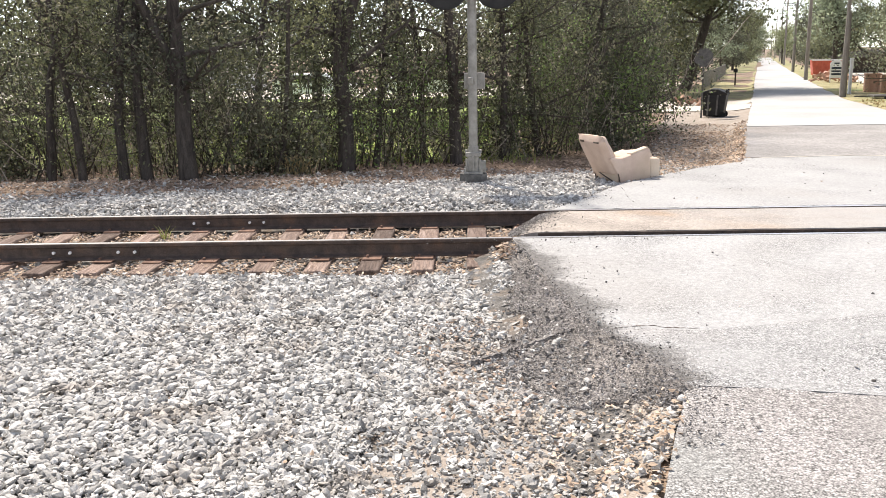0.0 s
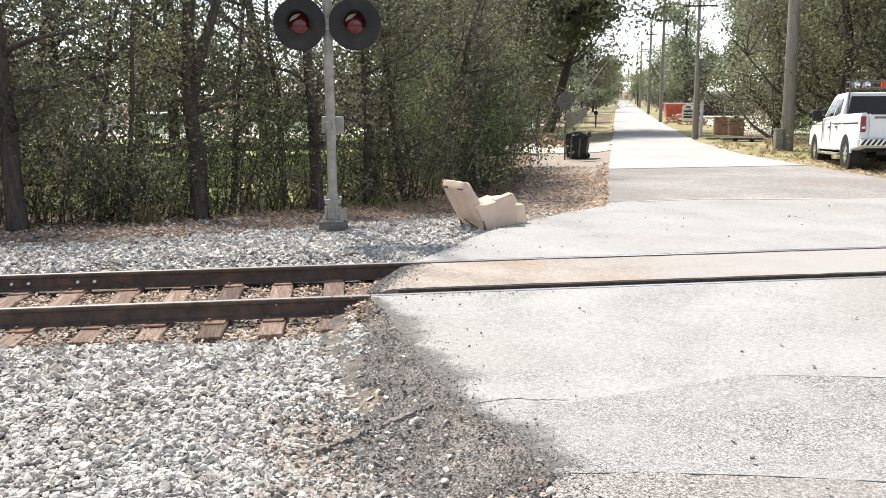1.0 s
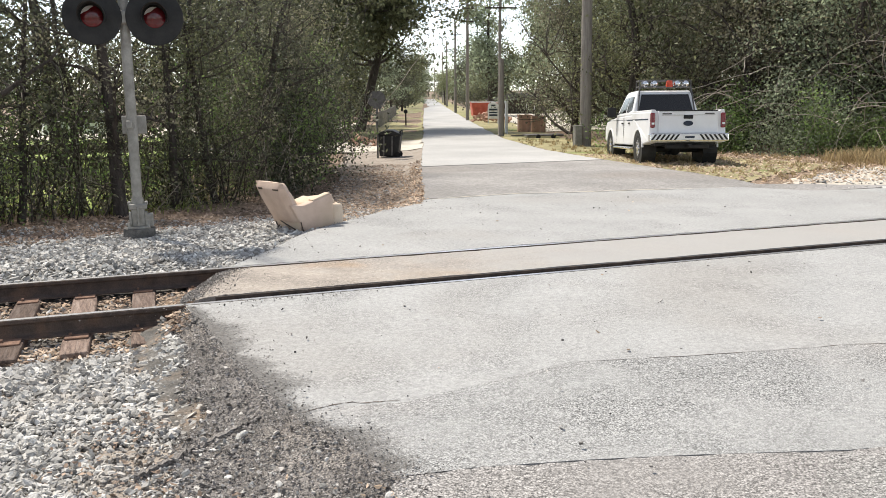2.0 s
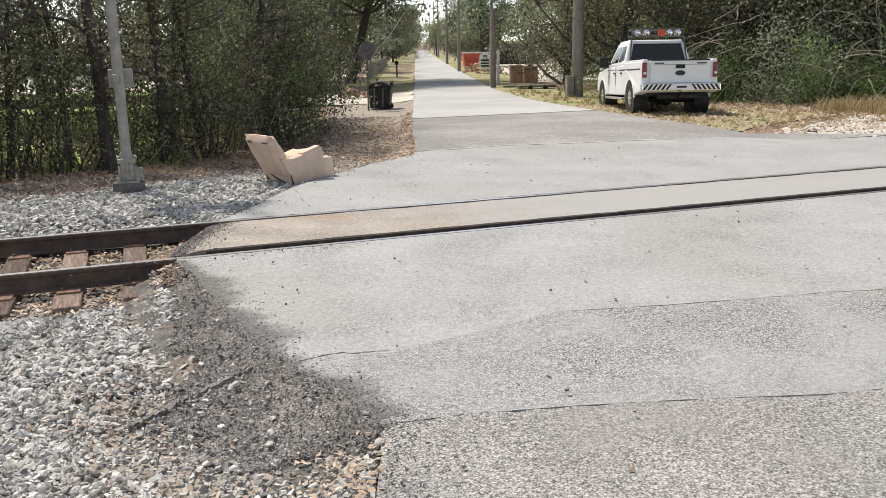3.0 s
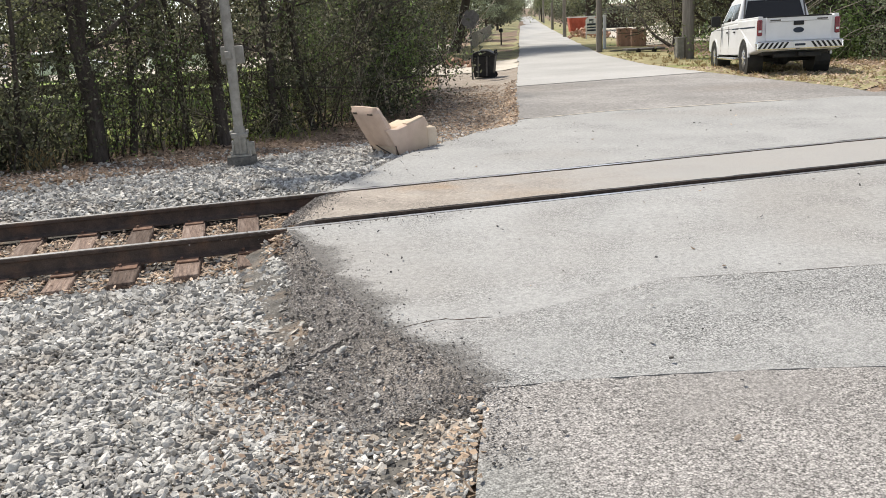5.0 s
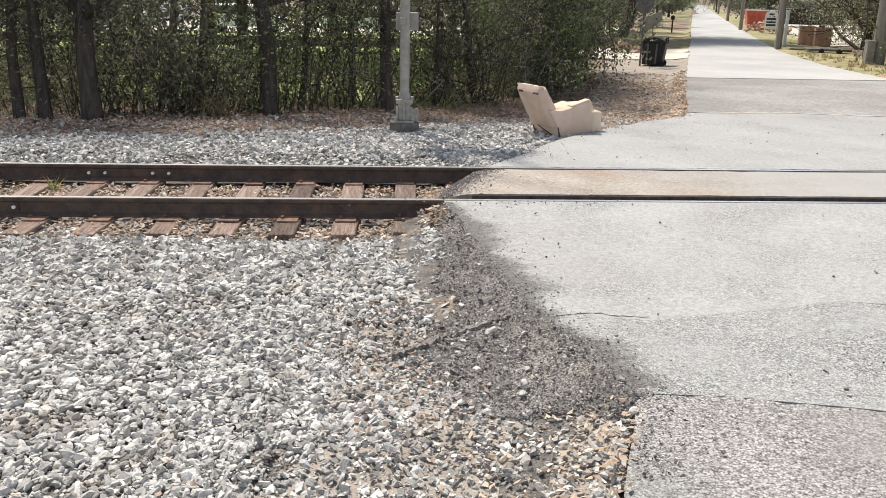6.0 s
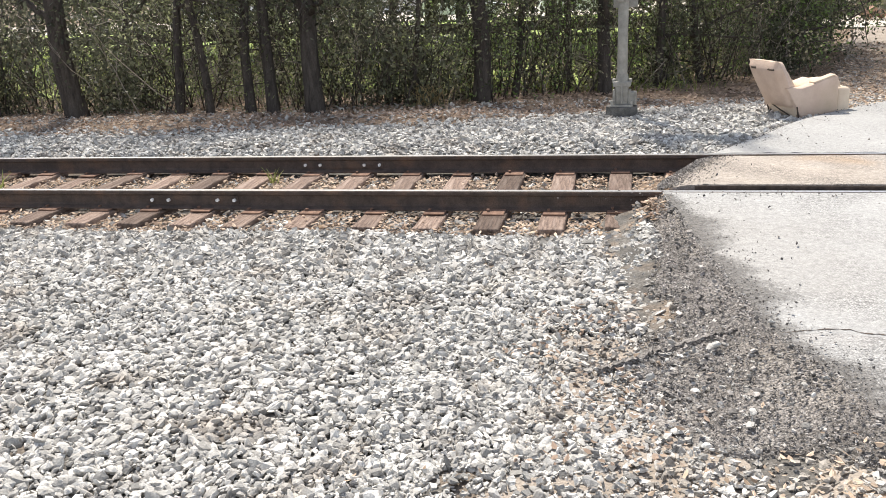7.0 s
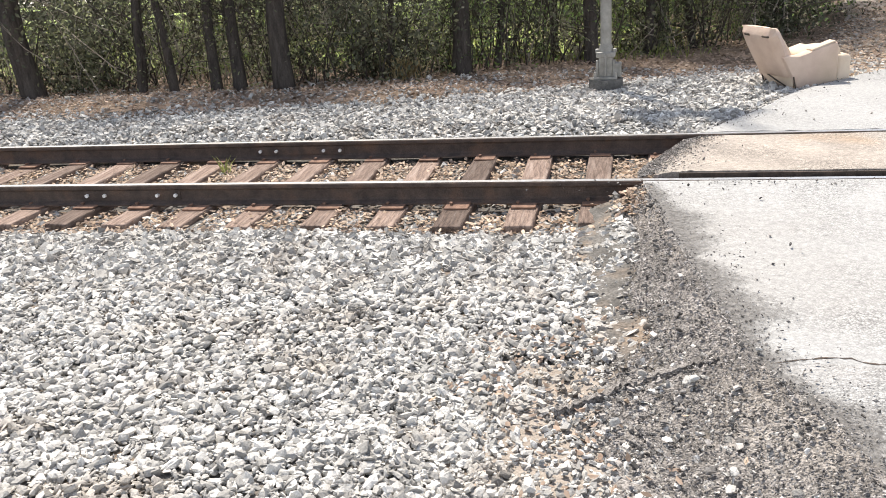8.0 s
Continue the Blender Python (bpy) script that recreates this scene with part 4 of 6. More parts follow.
litter("fallen_leaves", scatter(rng, 900, -1.4, 0.4, -4.0, -2.0, lambda x, y: np.abs(x + 0.45 + 0.25 * np.sin(y * 4)) < 0.3), 0.036, M["leaf_dry"], rng, "brown dry leaves beside the crumbled asphalt", lift=0.05)
litter("fallen_leaves", scatter(rng, 52000, -16, 8, 3.0, 17, lambda x, y: (x < road_left(y) - 0.02) & (y > np.interp(x, [-14, -6, -2, 2, 4, 8], [3.0, 3.1, 4.1, 5.6, 6.0, 6.5]))), 0.065, M["leaf_dry"], rng, "brown leaf litter under the trees")
litter("fallen_leaves", scatter(rng, 6000, 2.2, 7.5, 4.6, 15, lambda x, y: (x < road_left(y) + 0.05) & (x > road_left(y) - 2.0)), 0.08, M["leaf_pale"], rng, "tan dry leaves on the verge")
litter("fallen_leaves", scatter(rng, 9000, 2.2, 7.5, 4.4, 13, lambda x, y: (x < road_left(y) + 0.03) & (rng.uniform(size=len(x)) < np.exp(-np.maximum(0, road_left(y) - x) / 0.8))), 0.06, M["leaf_pale"], rng, "pale tan leaves drifted along the road edge", lift=0.05)
litter("fallen_leaves", scatter(rng, 36, 0.3, 8, -6, 6, lambda x, y: (x > road_left(y) + 0.05) & ((y < -0.1) | (y > 1.65))), 0.038, M["leaf_pale"], rng, "few dry leaves on the pavement", lambda x, y: road_z(y) - 0.022, 0.01)
litter("fallen_leaves", scatter(rng, 7500, 11.2, 22, 5.4, 16, lambda x, y: x > road_right(y) - 0.05), 0.085, M["leaf_pale"], rng, "tan dry leaves on the grass verge")


def tufts(name, xy, height, material, rng, label, blades=14, spread=0.10, zf=None):
    n = len(xy) * blades
    base = np.repeat(np.stack([xy[:, 0], xy[:, 1], (zf or ground_z)(xy[:, 0], xy[:, 1])], -1), blades, 0)
    base[:, :2] += rng.normal(0, spread * 0.4, (n, 2))
    h = height * rng.uniform(0.5, 1.3, n)[:, None]
    lean = rng.normal(0, 0.38, (n, 2))
    tip = base + np.concatenate([lean * h, h], 1)
    mid = base + np.concatenate([lean * h * 0.35, h * 0.6], 1)
    yaw = rng.uniform(0, 6.28, n)
    w = np.stack([np.cos(yaw), np.sin(yaw), np.zeros(n)], -1) * (0.012 + 0.012 * height)
    V = np.stack([base - w * 0.6, base + w * 0.6, mid + w * 0.5, tip, mid - w * 0.5], 1).reshape(-1, 3)
    i = 5 * np.arange(n)[:, None]
    F = i + [0, 1, 2, 3, 4]
    return tagged(new(name, mesh_from(name, V, F.reshape(-1, 5), material)), label, "grass", kind="stuff")


tufts("grass_tufts", scatter(rng, 1100, 11.4, 26, 6.4, 26, lambda x, y: (x > road_right(y) + 0.1) & (x < road_right(y) + 7)), 0.11, M["grass_dry"], rng, "short yellow grass on the verge", zf=lambda x, y: ground_z(x, y))
tufts("dry_grass", scatter(rng, 260, 17, 27, 7.6, 10.5, lambda x, y: y > 7.6 + 0.12 * np.abs(x - 20)), 0.36, M["grass_dry"], rng, "clumps of dry straw-coloured grass", 18, 0.3)
tufts("grass_tufts", np.array([[-7.05, 0.72], [-7.0, 0.80], [-3.95, 1.15]]), 0.20, M["grass_blade"], rng, "small green weeds between the rails", 10, 0.08)
tufts("grass_tufts", scatter(rng, 2600, -26, 4, 8.5, 24, lambda x, y: (x < road_left(y) - 4.2)), 0.16, M["grass_blade"], rng, "sunlit grass behind the trees", 12, 0.5)


# ---- crossing signal ----
def crossing_signal(m):
    t = thing("crossing_signal", m, "railroad crossing signal with two black lamp discs on a silver post", "crossing signal")
    bm = bmesh.new()
    rod(bm, (0, 0, -0.20), (0, 0, 0.035), 0.225, 0.21, 10)
    part("plinth", bm, M["concrete"], t, "dark weathered concrete plinth")
    bm = bmesh.new()
    box(bm, (0, 0, 0.05), (0.29, 0.28, 0.03), 0.006)
    box(bm, (0, 0, 0.20), (0.17, 0.17, 0.29), 0.02)
    box(bm, (0, 0, 0.325), (0.23, 0.19, 0.07), 0.015)
    part("base_casting", bm, M["galv"], t, "silver-painted cast base with side lugs")
    for a in (-1, 1):
        part("side_rib", box(bmesh.new(), (a * 0.10, -0.05, 0.16), (0.035, 0.07, 0.20), 0.01), M["galv"], t)
        part("lug", box(bmesh.new(), (a * 0.105, 0, 0.365), (0.045, 0.09, 0.05), 0.01), M["galv"], t)
    part("centre_rib", box(bmesh.new(), (0.0, -0.095, 0.20), (0.03, 0.03, 0.27), 0.008), M["galv"], t)
    part("post_collar", rod(bmesh.new(), (0, 0, 0.35), (0, 0, 0.44), 0.088, 0.075, 20), M["galv"], t)
    for a in (-1, 1):
        for b in (-1, 1):
            bm = bmesh.new()
            rod(bm, (a * 0.125, b * 0.115, 0.06), (a * 0.125, b * 0.115, 0.12), 0.02, seg=6)
            part("anchor_bolt", bm, M["galv"], t)
    bm = bmesh.new()
    rod(bm, (0, 0, 0.3), (0, 0, 4.6), 0.066, seg=24)
    part("post", bm, M["galv"], t, "silver-painted steel post", True)
    bm = bmesh.new()
    box(bm, (0.145, -0.02, 0.14), (0.09, 0.13, 0.17), 0.012)
    part("cable_box", bm, M["galv"], t, "small grey cable box")
    bm = bmesh.new()
    box(bm, (0.025, 0.085, 1.40), (0.31, 0.035, 0.24), 0.014)
    part("number_plate", bm, M["galv"], t, "blank back of a small grey plate")
    bm = bmesh.new()
    box(bm, (-0.03, -0.085, 1.41), (0.08, 0.05, 0.10), 0.012)
    rod(bm, (-0.01, -0.03, 1.38), (-0.01, -0.07, 1.38), 0.05, seg=20)
    part("clamp", bm, M["galv"], t)
    bm = bmesh.new()
    rod(bm, (-0.42, -0.02, 2.77), (0.42, -0.02, 2.77), 0.032, seg=14)
    box(bm, (0, -0.02, 2.77), (0.19, 0.17, 0.17), 0.025)
    part("crossarm", bm, M["galv"], t)
    for sx in (-0.375, 0.375):
        bm = bmesh.new()
        rod(bm, (sx, -0.10, 2.77), (sx, -0.13, 2.77), 0.355, seg=40)
        bmesh.ops.bevel(bm, geom=[e for e in bm.edges if abs((e.verts[0].co - e.verts[1].co).y) < 1e-4], offset=0.008, segments=1, affect="EDGES")
        disc = part("background_disc", bm, M["black"], t, "round black background disc")
        bm = bmesh.new()
        rod(bm, (sx, 0.06, 2.77), (sx, -0.10, 2.77), 0.17, 0.20, 24)
        part("lamp_housing", bm, M["black"], disc)
        bm = bmesh.new()
        bmesh.ops.create_uvsphere(bm, u_segments=24, v_segments=10, radius=0.135, matrix=pose(sx, -0.135, 2.77, 90) @ Matrix.Diagonal((1, 1, 0.3, 1)))
        part("lens", bm, M["lens"], disc, "dark red unlit lens", True)
        bm = bmesh.new()
        n = 22
        ring = []
        for k in range(n + 1):
            a = radians(-25 + 230 * k / n)
            depth = 0.12 + 0.24 * max(0.0, math.sin(a)) ** 0.7
            x, z = 0.165 * math.cos(a), 0.165 * math.sin(a)
            ring.append([bm.verts.new((sx + x * s, y, 2.77 + z * s)) for s, y in ((1.0, -0.13), (1.0, -0.13 - depth), (0.955, -0.13 - depth), (0.955, -0.13))])
        for a, b in zip(ring, ring[1:]):
            for q in range(4):
                bm.faces.new((a[q], a[(q + 1) % 4], b[(q + 1) % 4], b[q]))
        part("visor", bm, M["black"], disc, "", True)
        # added white crescent: the glint at the visor's upper left is made as a strip
        bm = bmesh.new()
        arc = []
        for k in range(13):
            a = radians(75 + 95 * k / 12)
            w = 0.045 * math.sin(math.pi * k / 12) + 0.004
            arc.append([bm.verts.new((sx + r * math.cos(a), -0.20, 2.77 + r * math.sin(a))) for r in (0.125, 0.125 - w)])
        for a, b in zip(arc, arc[1:]):
            bm.faces.new((a[0], a[1], b[1], b[0]))
        bmesh.ops.solidify(bm, geom=bm.faces[:], thickness=0.006)
        part("visor_lining", bm, M["bolt"], disc, "white crescent standing for the bright glint in the visor")
    return t


crossing_signal(pose(-0.30, 4.35, 0.03, 0, 0, -3))


# ---- armchair ----
def pillow(bm, c, s, bevel, rot=None, puff=0.0, cuts=4):
    """A soft upholstered block: bevelled, with its faces puffed out a little."""
    r = bmesh.new()
    box(r, (0, 0, 0), s, bevel, seg=4)
    bmesh.ops.subdivide_edges(r, edges=[e for e in r.edges if e.calc_length() > min(s) * 0.35], cuts=cuts, use_grid_fill=True)
    for v in r.verts:
        q = Vector((2 * v.co.x / s[0], 2 * v.co.y / s[1], 2 * v.co.z / s[2]))
        f = puff * (1 - q.x ** 2 * 0.9) * (1 - q.z ** 2 * 0.9) * (1 if abs(q.y) > 0.7 else 0)
        g = puff * (1 - q.x ** 2 * 0.9) * (1 - q.y ** 2 * 0.9) * (1 if abs(q.z) > 0.7 else 0)
        v.co += Vector((0, math.copysign(f, q.y), math.copysign(g, q.z))) + Vector(noise.noise_vector(v.co * 5)) * 0.008
    r.transform(Matrix.Translation(c) @ (rot or Matrix.Identity(4)))
    me = bpy.data.meshes.new("tmp")
    r.to_mesh(me)
    r.free()
    bm.from_mesh(me)
    bpy.data.meshes.remove(me)
    return bm


def soft_slab(corners, thick, puff, nu=14, nv=14, wrinkle=0.006, seed=0.0):
    """An upholstered panel over four corners (low left, low right, high right, high left), puffed out and rounded at its rim."""
    bm = bmesh.new()
    c = [Vector(q) for q in corners]
    n = (c[1] - c[0]).cross(c[3] - c[0]).normalized()
    grids = []
    for side in (1, -1):
        g = []
        for i in range(nu + 1):
            row = []
            for j in range(nv + 1):
                u, v = i / nu, j / nv
                q = (c[0] * (1 - u) + c[1] * u) * (1 - v) + (c[3] * (1 - u) + c[2] * u) * v
                du, dv = 2 * u - 1, 2 * v - 1
                rim = ((1 - du ** 8) * (1 - dv ** 8)) ** 0.5
                swell = puff * (1 - du * du) * (1 - dv * dv)
                q = q + n * side * (thick / 2 * rim + swell) + Vector(noise.noise_vector(q * 6 + Vector((seed, side, 0)))) * wrinkle
                row.append(q)
            g.append(row)
        grids.append(g)
    for g, flip in zip(grids, (False, True)):
        vs = [[bm.verts.new(q) for q in row] for row in g]
        for i in range(nu):
            for j in range(nv):
                f = (vs[i][j], vs[i + 1][j], vs[i + 1][j + 1], vs[i][j + 1])
                bm.faces.new(f[::-1] if flip else f)
    bmesh.ops.remove_doubles(bm, verts=bm.verts[:], dist=0.004)
    return bm


def armchair(m):
    """Faces +x; the back leans to -x."""
    t = thing("armchair", m, "worn beige upholstered recliner armchair standing on the gravel", "armchair")
    bm = pillow(bmesh.new(), (0.02, 0, 0.20), (0.62, 0.60, 0.30), 0.05, None, 0.015)
    part("seat_base", bm, M["fabric"], t, "", True)
    bm = pillow(bmesh.new(), (0.14, 0, 0.36), (0.64, 0.48, 0.14), 0.06, pose(0, 0, 0, 0, -4), 0.03)
    part("seat_cushion", bm, M["cushion"], t, "", True)
    for sy in (-1, 1):
        bm = bmesh.new()
        outline = [(-0.29, 0.0), (0.29, 0.0), (0.295, 0.30), (0.285, 0.495), (0.265, 0.525), (0.225, 0.53), (0.05, 0.49), (-0.15, 0.44), (-0.30, 0.405), (-0.47, 0.42), (-0.56, 0.41), (-0.40, 0.18)]
        prism(bm, [(x, z) if sy < 0 else (max(x, -0.44), z * 0.80) for x, z in outline], 0.17, pose(0, sy * 0.325, 0), 0.035)
        bmesh.ops.triangulate(bm, faces=[f for f in bm.faces if len(f.verts) > 4])
        bmesh.ops.subdivide_edges(bm, edges=[e for e in bm.edges if e.calc_length() > 0.12], cuts=2)
        for v in bm.verts:
            v.co += Vector(noise.noise_vector(v.co * 7)) * 0.006
        part("armrest", bm, M["fabric"], t, "", True)
        # paler strip: light falling on the armrest top is put into its colour
        bm = bmesh.new()
        box(bm, (0.06, sy * 0.325, 0.496 if sy < 0 else 0.397), (0.36, 0.135, 0.022), 0.010, pose(0, 0, 0, 0, -13.2))
        part("arm_pad", bm, M["cushion"], t, "paler top of the armrest, the light on it put into the colour", True)
    bm = soft_slab([(-0.34, 0.37, 0.15), (-0.34, -0.37, 0.15), (-0.70, -0.40, 0.74), (-0.70, 0.40, 0.74)], 0.17, 0.02, wrinkle=0.008)
    part("backrest", bm, M["fabric"], t, "reclined backrest with a scuffed top", True)
    bm = soft_slab([(-0.29, -0.24, 0.32), (-0.29, 0.24, 0.32), (-0.56, 0.33, 0.62), (-0.56, -0.33, 0.62)], 0.10, 0.03, wrinkle=0.010, seed=4.0)
    part("back_cushion", bm, M["cushion"], t, "plump back cushion", True)
    bm = pillow(bmesh.new(), (0.42, -0.05, 0.18), (0.26, 0.60, 0.36), 0.06, pose(0, 0, 0, 0, 3), 0.012)
    part("footrest", bm, M["cushion"], t, "", True)
    # torn lower back: dark lining, loose flap and straps
    bm = box(bmesh.new(), (-0.325, 0, 0.12), (0.03, 0.66, 0.18), 0.008)
    part("torn_lining", bm, M["lining"], t, "dark lining behind the torn back panel")
    bm = soft_slab([(-0.345, 0.20, 0.03), (-0.345, -0.38, 0.01), (-0.385, -0.39, 0.20), (-0.405, 0.31, 0.20)], 0.018, 0.012, wrinkle=0.014, seed=9.0)
    part("loose_flap", bm, M["cushion"], t, "loose beige cloth flap", True)
    bm = bmesh.new()
    for p, q in (((-0.40, 0.35, 0.22), (-0.35, 0.31, 0.0)), ((-0.42, 0.33, 0.20), (-0.40, -0.02, 0.10)), ((-0.40, -0.02, 0.10), (-0.37, -0.36, 0.015)), ((-0.375, -0.405, 0.17), (-0.335, -0.412, 0.02))):
        rod(bm, p, q, 0.010, seg=6)
    part("strap", bm, M["lining"], t, "dark torn seam and straps")
    for p, s in (((-0.735, 0.20, 0.645), (0.02, 0.12, 0.028)), ((-0.735, -0.24, 0.645), (0.02, 0.15, 0.022))):
        bm = box(bmesh.new(), p, s, 0.004, pose(0, 0, 0, 0, -30))
        part("tear", bm, M["lining"], t, "dark tear in the fabric")
    for sx, sy in ((-0.24, -0.30), (-0.24, 0.30), (0.24, -0.30), (0.24, 0.30)):
        bm = bmesh.new()
        rod(bm, (sx, sy, -0.02), (sx, sy, 0.07), 0.022, 0.028, 10)
        part("foot", bm, M["dark_wood"], t)
    return t


armchair(pose(1.94, 4.28, -0.075, -0.1, 0, 24.0) @ Matrix.Diagonal((0.84, 0.83, 0.96, 1)))


# ---- pickup truck ----
def pickup(m):
    """Faces +x, wheels on z = 0, rear axle at x = 0."""
    t = thing("pickup_truck", m, "white crew-cab pickup truck with roof light rack, parked on the verge", "pickup truck")
    W = 1.98
    arch = lambda cx, r, a0, a1, n=9: [(cx + r * math.cos(radians(a0 + (a1 - a0) * k / n)), 0.40 + r * math.sin(radians(a0 + (a1 - a0) * k / n))) for k in range(n + 1)]
    low = [(-1.22, 0.62), (-0.56, 0.55)] + arch(0.0, 0.54, 165, 15) + [(0.57, 0.52), (3.40, 0.50)] + arch(3.97, 0.54, 165, 15) + [(4.55, 0.55), (4.90, 0.60), (4.95, 1.02), (4.72, 1.20), (3.35, 1.30), (1.02, 1.34), (1.02, 1.40), (-1.22, 1.40)]
    bm = bmesh.new()
    prism(bm, low, W, None, 0.035)
    for v in bm.verts:
        if v.co.z > 0.9 and abs(v.co.y) > 0.5:
            v.co.y *= 1 - 0.045 * (v.co.z - 0.9) / 0.5
    part("body", bm, M["white_paint"], t)
    bm = bmesh.new()
    box(bm, (-0.10, 0, 1.385), (2.02, 1.56, 0.06), 0.0)
    part("bed", bm, M["black"], t, "dark open cargo bed")
    bm = bmesh.new()
    for sy in (-1, 1):
        box(bm, (-0.12, sy * 0.875, 1.415), (2.2, 0.11, 0.05), 0.015)
    box(bm, (-1.16, 0, 1.385), (0.05, 1.60, 0.04), 0.01)
    part("bed_rail", bm, M["white_paint"], t)
    # cab upper half
    bm = bmesh.new()
    outline = [(1.04, 1.33), (3.42, 1.30), (2.72, 1.96), (2.50, 2.02), (1.45, 2.03), (1.26, 1.995)]
    prism(bm, outline, 1.86, None, 0.04)
    for v in bm.verts:
        if v.co.z > 1.4:
            v.co.y *= 1 - 0.17 * (v.co.z - 1.3) / 0.65
    part("cab", bm, M["white_paint"], t)
    bm = bmesh.new()
    q = [(-0.76, 1.46), (0.76, 1.46), (0.66, 1.92), (-0.66, 1.92)]
    lo, hi = 1.085, 1.235
    vs = [bm.verts.new((np.interp(z, [1.46, 1.92], [lo, hi]) - off, y, z)) for off in (0.022, 0.0) for y, z in q]
    for a in range(4):
        bm.faces.new((vs[a], vs[(a + 1) % 4], vs[4 + (a + 1) % 4], vs[4 + a]))
    bm.faces.new(vs[:4]), bm.faces.new(vs[4:])
    part("rear_window", bm, M["tinted"], t, "dark tinted rear window")
    for sy in (-1, 1):
        for o in ([(1.22, 1.43), (1.98, 1.42), (1.98, 1.86), (1.42, 1.86)], [(2.06, 1.42), (3.10, 1.40), (2.66, 1.84), (2.06, 1.86)]):
            bm = bmesh.new()
            prism(bm, o, 0.02)
            for v in bm.verts:
                v.co.y += sy * (0.93 * (1 - 0.17 * (v.co.z - 1.3) / 0.65) + 0.004)
            part("side_window", bm, M["tinted"], t, "dark tinted side window")
        bm = bmesh.new()
        box(bm, (1.8, sy * 0.982, 1.20), (5.6, 0.006, 0.035), 0.0)
        for v in bm.verts:
            v.co.y = sy * (abs(v.co.y) - 0.022)
        part("side_stripe", bm, M["navy"], t, "thin dark stripe along the side")
        for x in (1.98, 3.05):
            bm = bmesh.new()
            box(bm, (x, sy * 0.985, 0.93), (0.012, 0.012, 0.72), 0.0)
            part("door_gap", bm, M["black"], t)
        for x in (1.28, 2.2):
            bm = bmesh.new()
            box(bm, (x, sy * 0.985, 1.12), (0.17, 0.03, 0.04), 0.01)
            part("door_handle", bm, M["black"], t)
        bm = bmesh.new()
        box(bm, (2.0, sy * 0.99, 0.42), (2.3, 0.16, 0.07), 0.03)
        part("running_board", bm, M["chrome"], t)
        for cx in (0.0, 3.97):
            bm = bmesh.new()
            for k in range(12):
                a0, a1 = radians(8 + 164 * k / 12), radians(8 + 164 * (k + 1) / 12)
                v = []
                for a in (a0, a1):
                    for r, y in ((0.535, 0.965), (0.575, 0.965), (0.575, 1.005), (0.535, 1.012)):
                        v.append(bm.verts.new((cx + r * math.cos(a), sy * y, 0.40 + r * math.sin(a))))
                for p in range(4):
                    bm.faces.new((v[p], v[(p + 1) % 4], v[4 + (p + 1) % 4], v[4 + p]))
            bmesh.ops.remove_doubles(bm, verts=bm.verts[:], dist=1e-4)
            part("fender_flare", bm, M["white_paint"], t)
            # solid black plug: the shaded gap around the wheel is put into its colour
            bm = bmesh.new()
            rod(bm, (cx, sy * 0.62, 0.42), (cx, sy * 0.9925, 0.42), 0.532, seg=32)
            part("wheel_well", bm, M["black"], t, "black plug in the wheel arch, the gap's shade in its colour")
            bm = bmesh.new()
            prof = [(0.23, -0.10), (0.31, -0.115), (0.362, -0.10), (0.375, -0.07), (0.375, 0.07), (0.362, 0.10), (0.31, 0.115), (0.23, 0.10)]
            n = 36
            rings = [[bm.verts.new((cx + r * math.cos(2 * math.pi * k / n), sy * 0.885 + y, 0.45 + r * math.sin(2 * math.pi * k / n))) for r, y in prof] for k in range(n)]
            for k in range(n):
                a, b = rings[k], rings[(k + 1) % n]
                for p in range(8):
                    bm.faces.new((a[p], b[p], b[(p + 1) % 8], a[(p + 1) % 8]))
            wheel = thing("wheel", Matrix.Identity(4), "", "")
            wheel.parent = t
            part("tyre", bm, M["tyre"], wheel, "black rubber tyre", True)
            bm = bmesh.new()
            rod(bm, (cx, sy * 0.85, 0.45), (cx, sy * 0.975, 0.45), 0.232, seg=30)
            rod(bm, (cx, sy * 0.96, 0.45), (cx, sy * 1.01, 0.45), 0.09, 0.075, 20)
            for k in range(8):
                a = 2 * math.pi * k / 8
                box(bm, (cx + 0.15 * math.cos(a), sy * 0.983, 0.45 + 0.15 * math.sin(a)), (0.14, 0.03, 0.05), 0.01, pose(0, 0, 0, 0, -math.degrees(a)))
            part("rim", bm, M["chrome"], wheel, "polished metal rim")
        bm = bmesh.new()
        box(bm, (3.10, sy * 1.13, 1.45), (0.12, 0.26, 0.30), 0.04)
        rod(bm, (3.08, sy * 0.9, 1.40), (3.10, sy * 1.10, 1.42), 0.025, seg=8)
        part("side_mirror", bm, M["black"], t, "black side mirror")
        bm = bmesh.new()
        box(bm, (-1.225, sy * 0.895, 1.17), (0.10, 0.12, 0.38), 0.03)
        tl = part("tail_light", bm, M["tail_red"], t, "red tail light")
        bm = bmesh.new()
        box(bm, (-1.277, sy * 0.895, 1.09), (0.012, 0.07, 0.05), 0.004)
        part("reversing_lens", bm, M["sign_white"], tl)
    bm = bmesh.new()
    box(bm, (-1.23, 0, 1.125), (0.07, 1.52, 0.56), 0.018)
    gate = part("tailgate", bm, M["white_paint"], t, "white tailgate")
    bm = bmesh.new()
    box(bm, (-1.268, 0, 1.30), (0.012, 1.36, 0.012), 0.0)
    part("tailgate_crease", bm, M["galv"], gate)
    bm = bmesh.new()
    box(bm, (-1.235, 0, 1.412), (0.085, 1.50, 0.03), 0.008)
    part("tailgate_cap", bm, M["black"], gate, "black plastic cap along the tailgate top")
    bm = bmesh.new()
    box(bm, (-1.27, 0.0, 1.255), (0.02, 0.24, 0.10), 0.015)
    part("tailgate_handle", bm, M["black"], gate, "black tailgate handle")
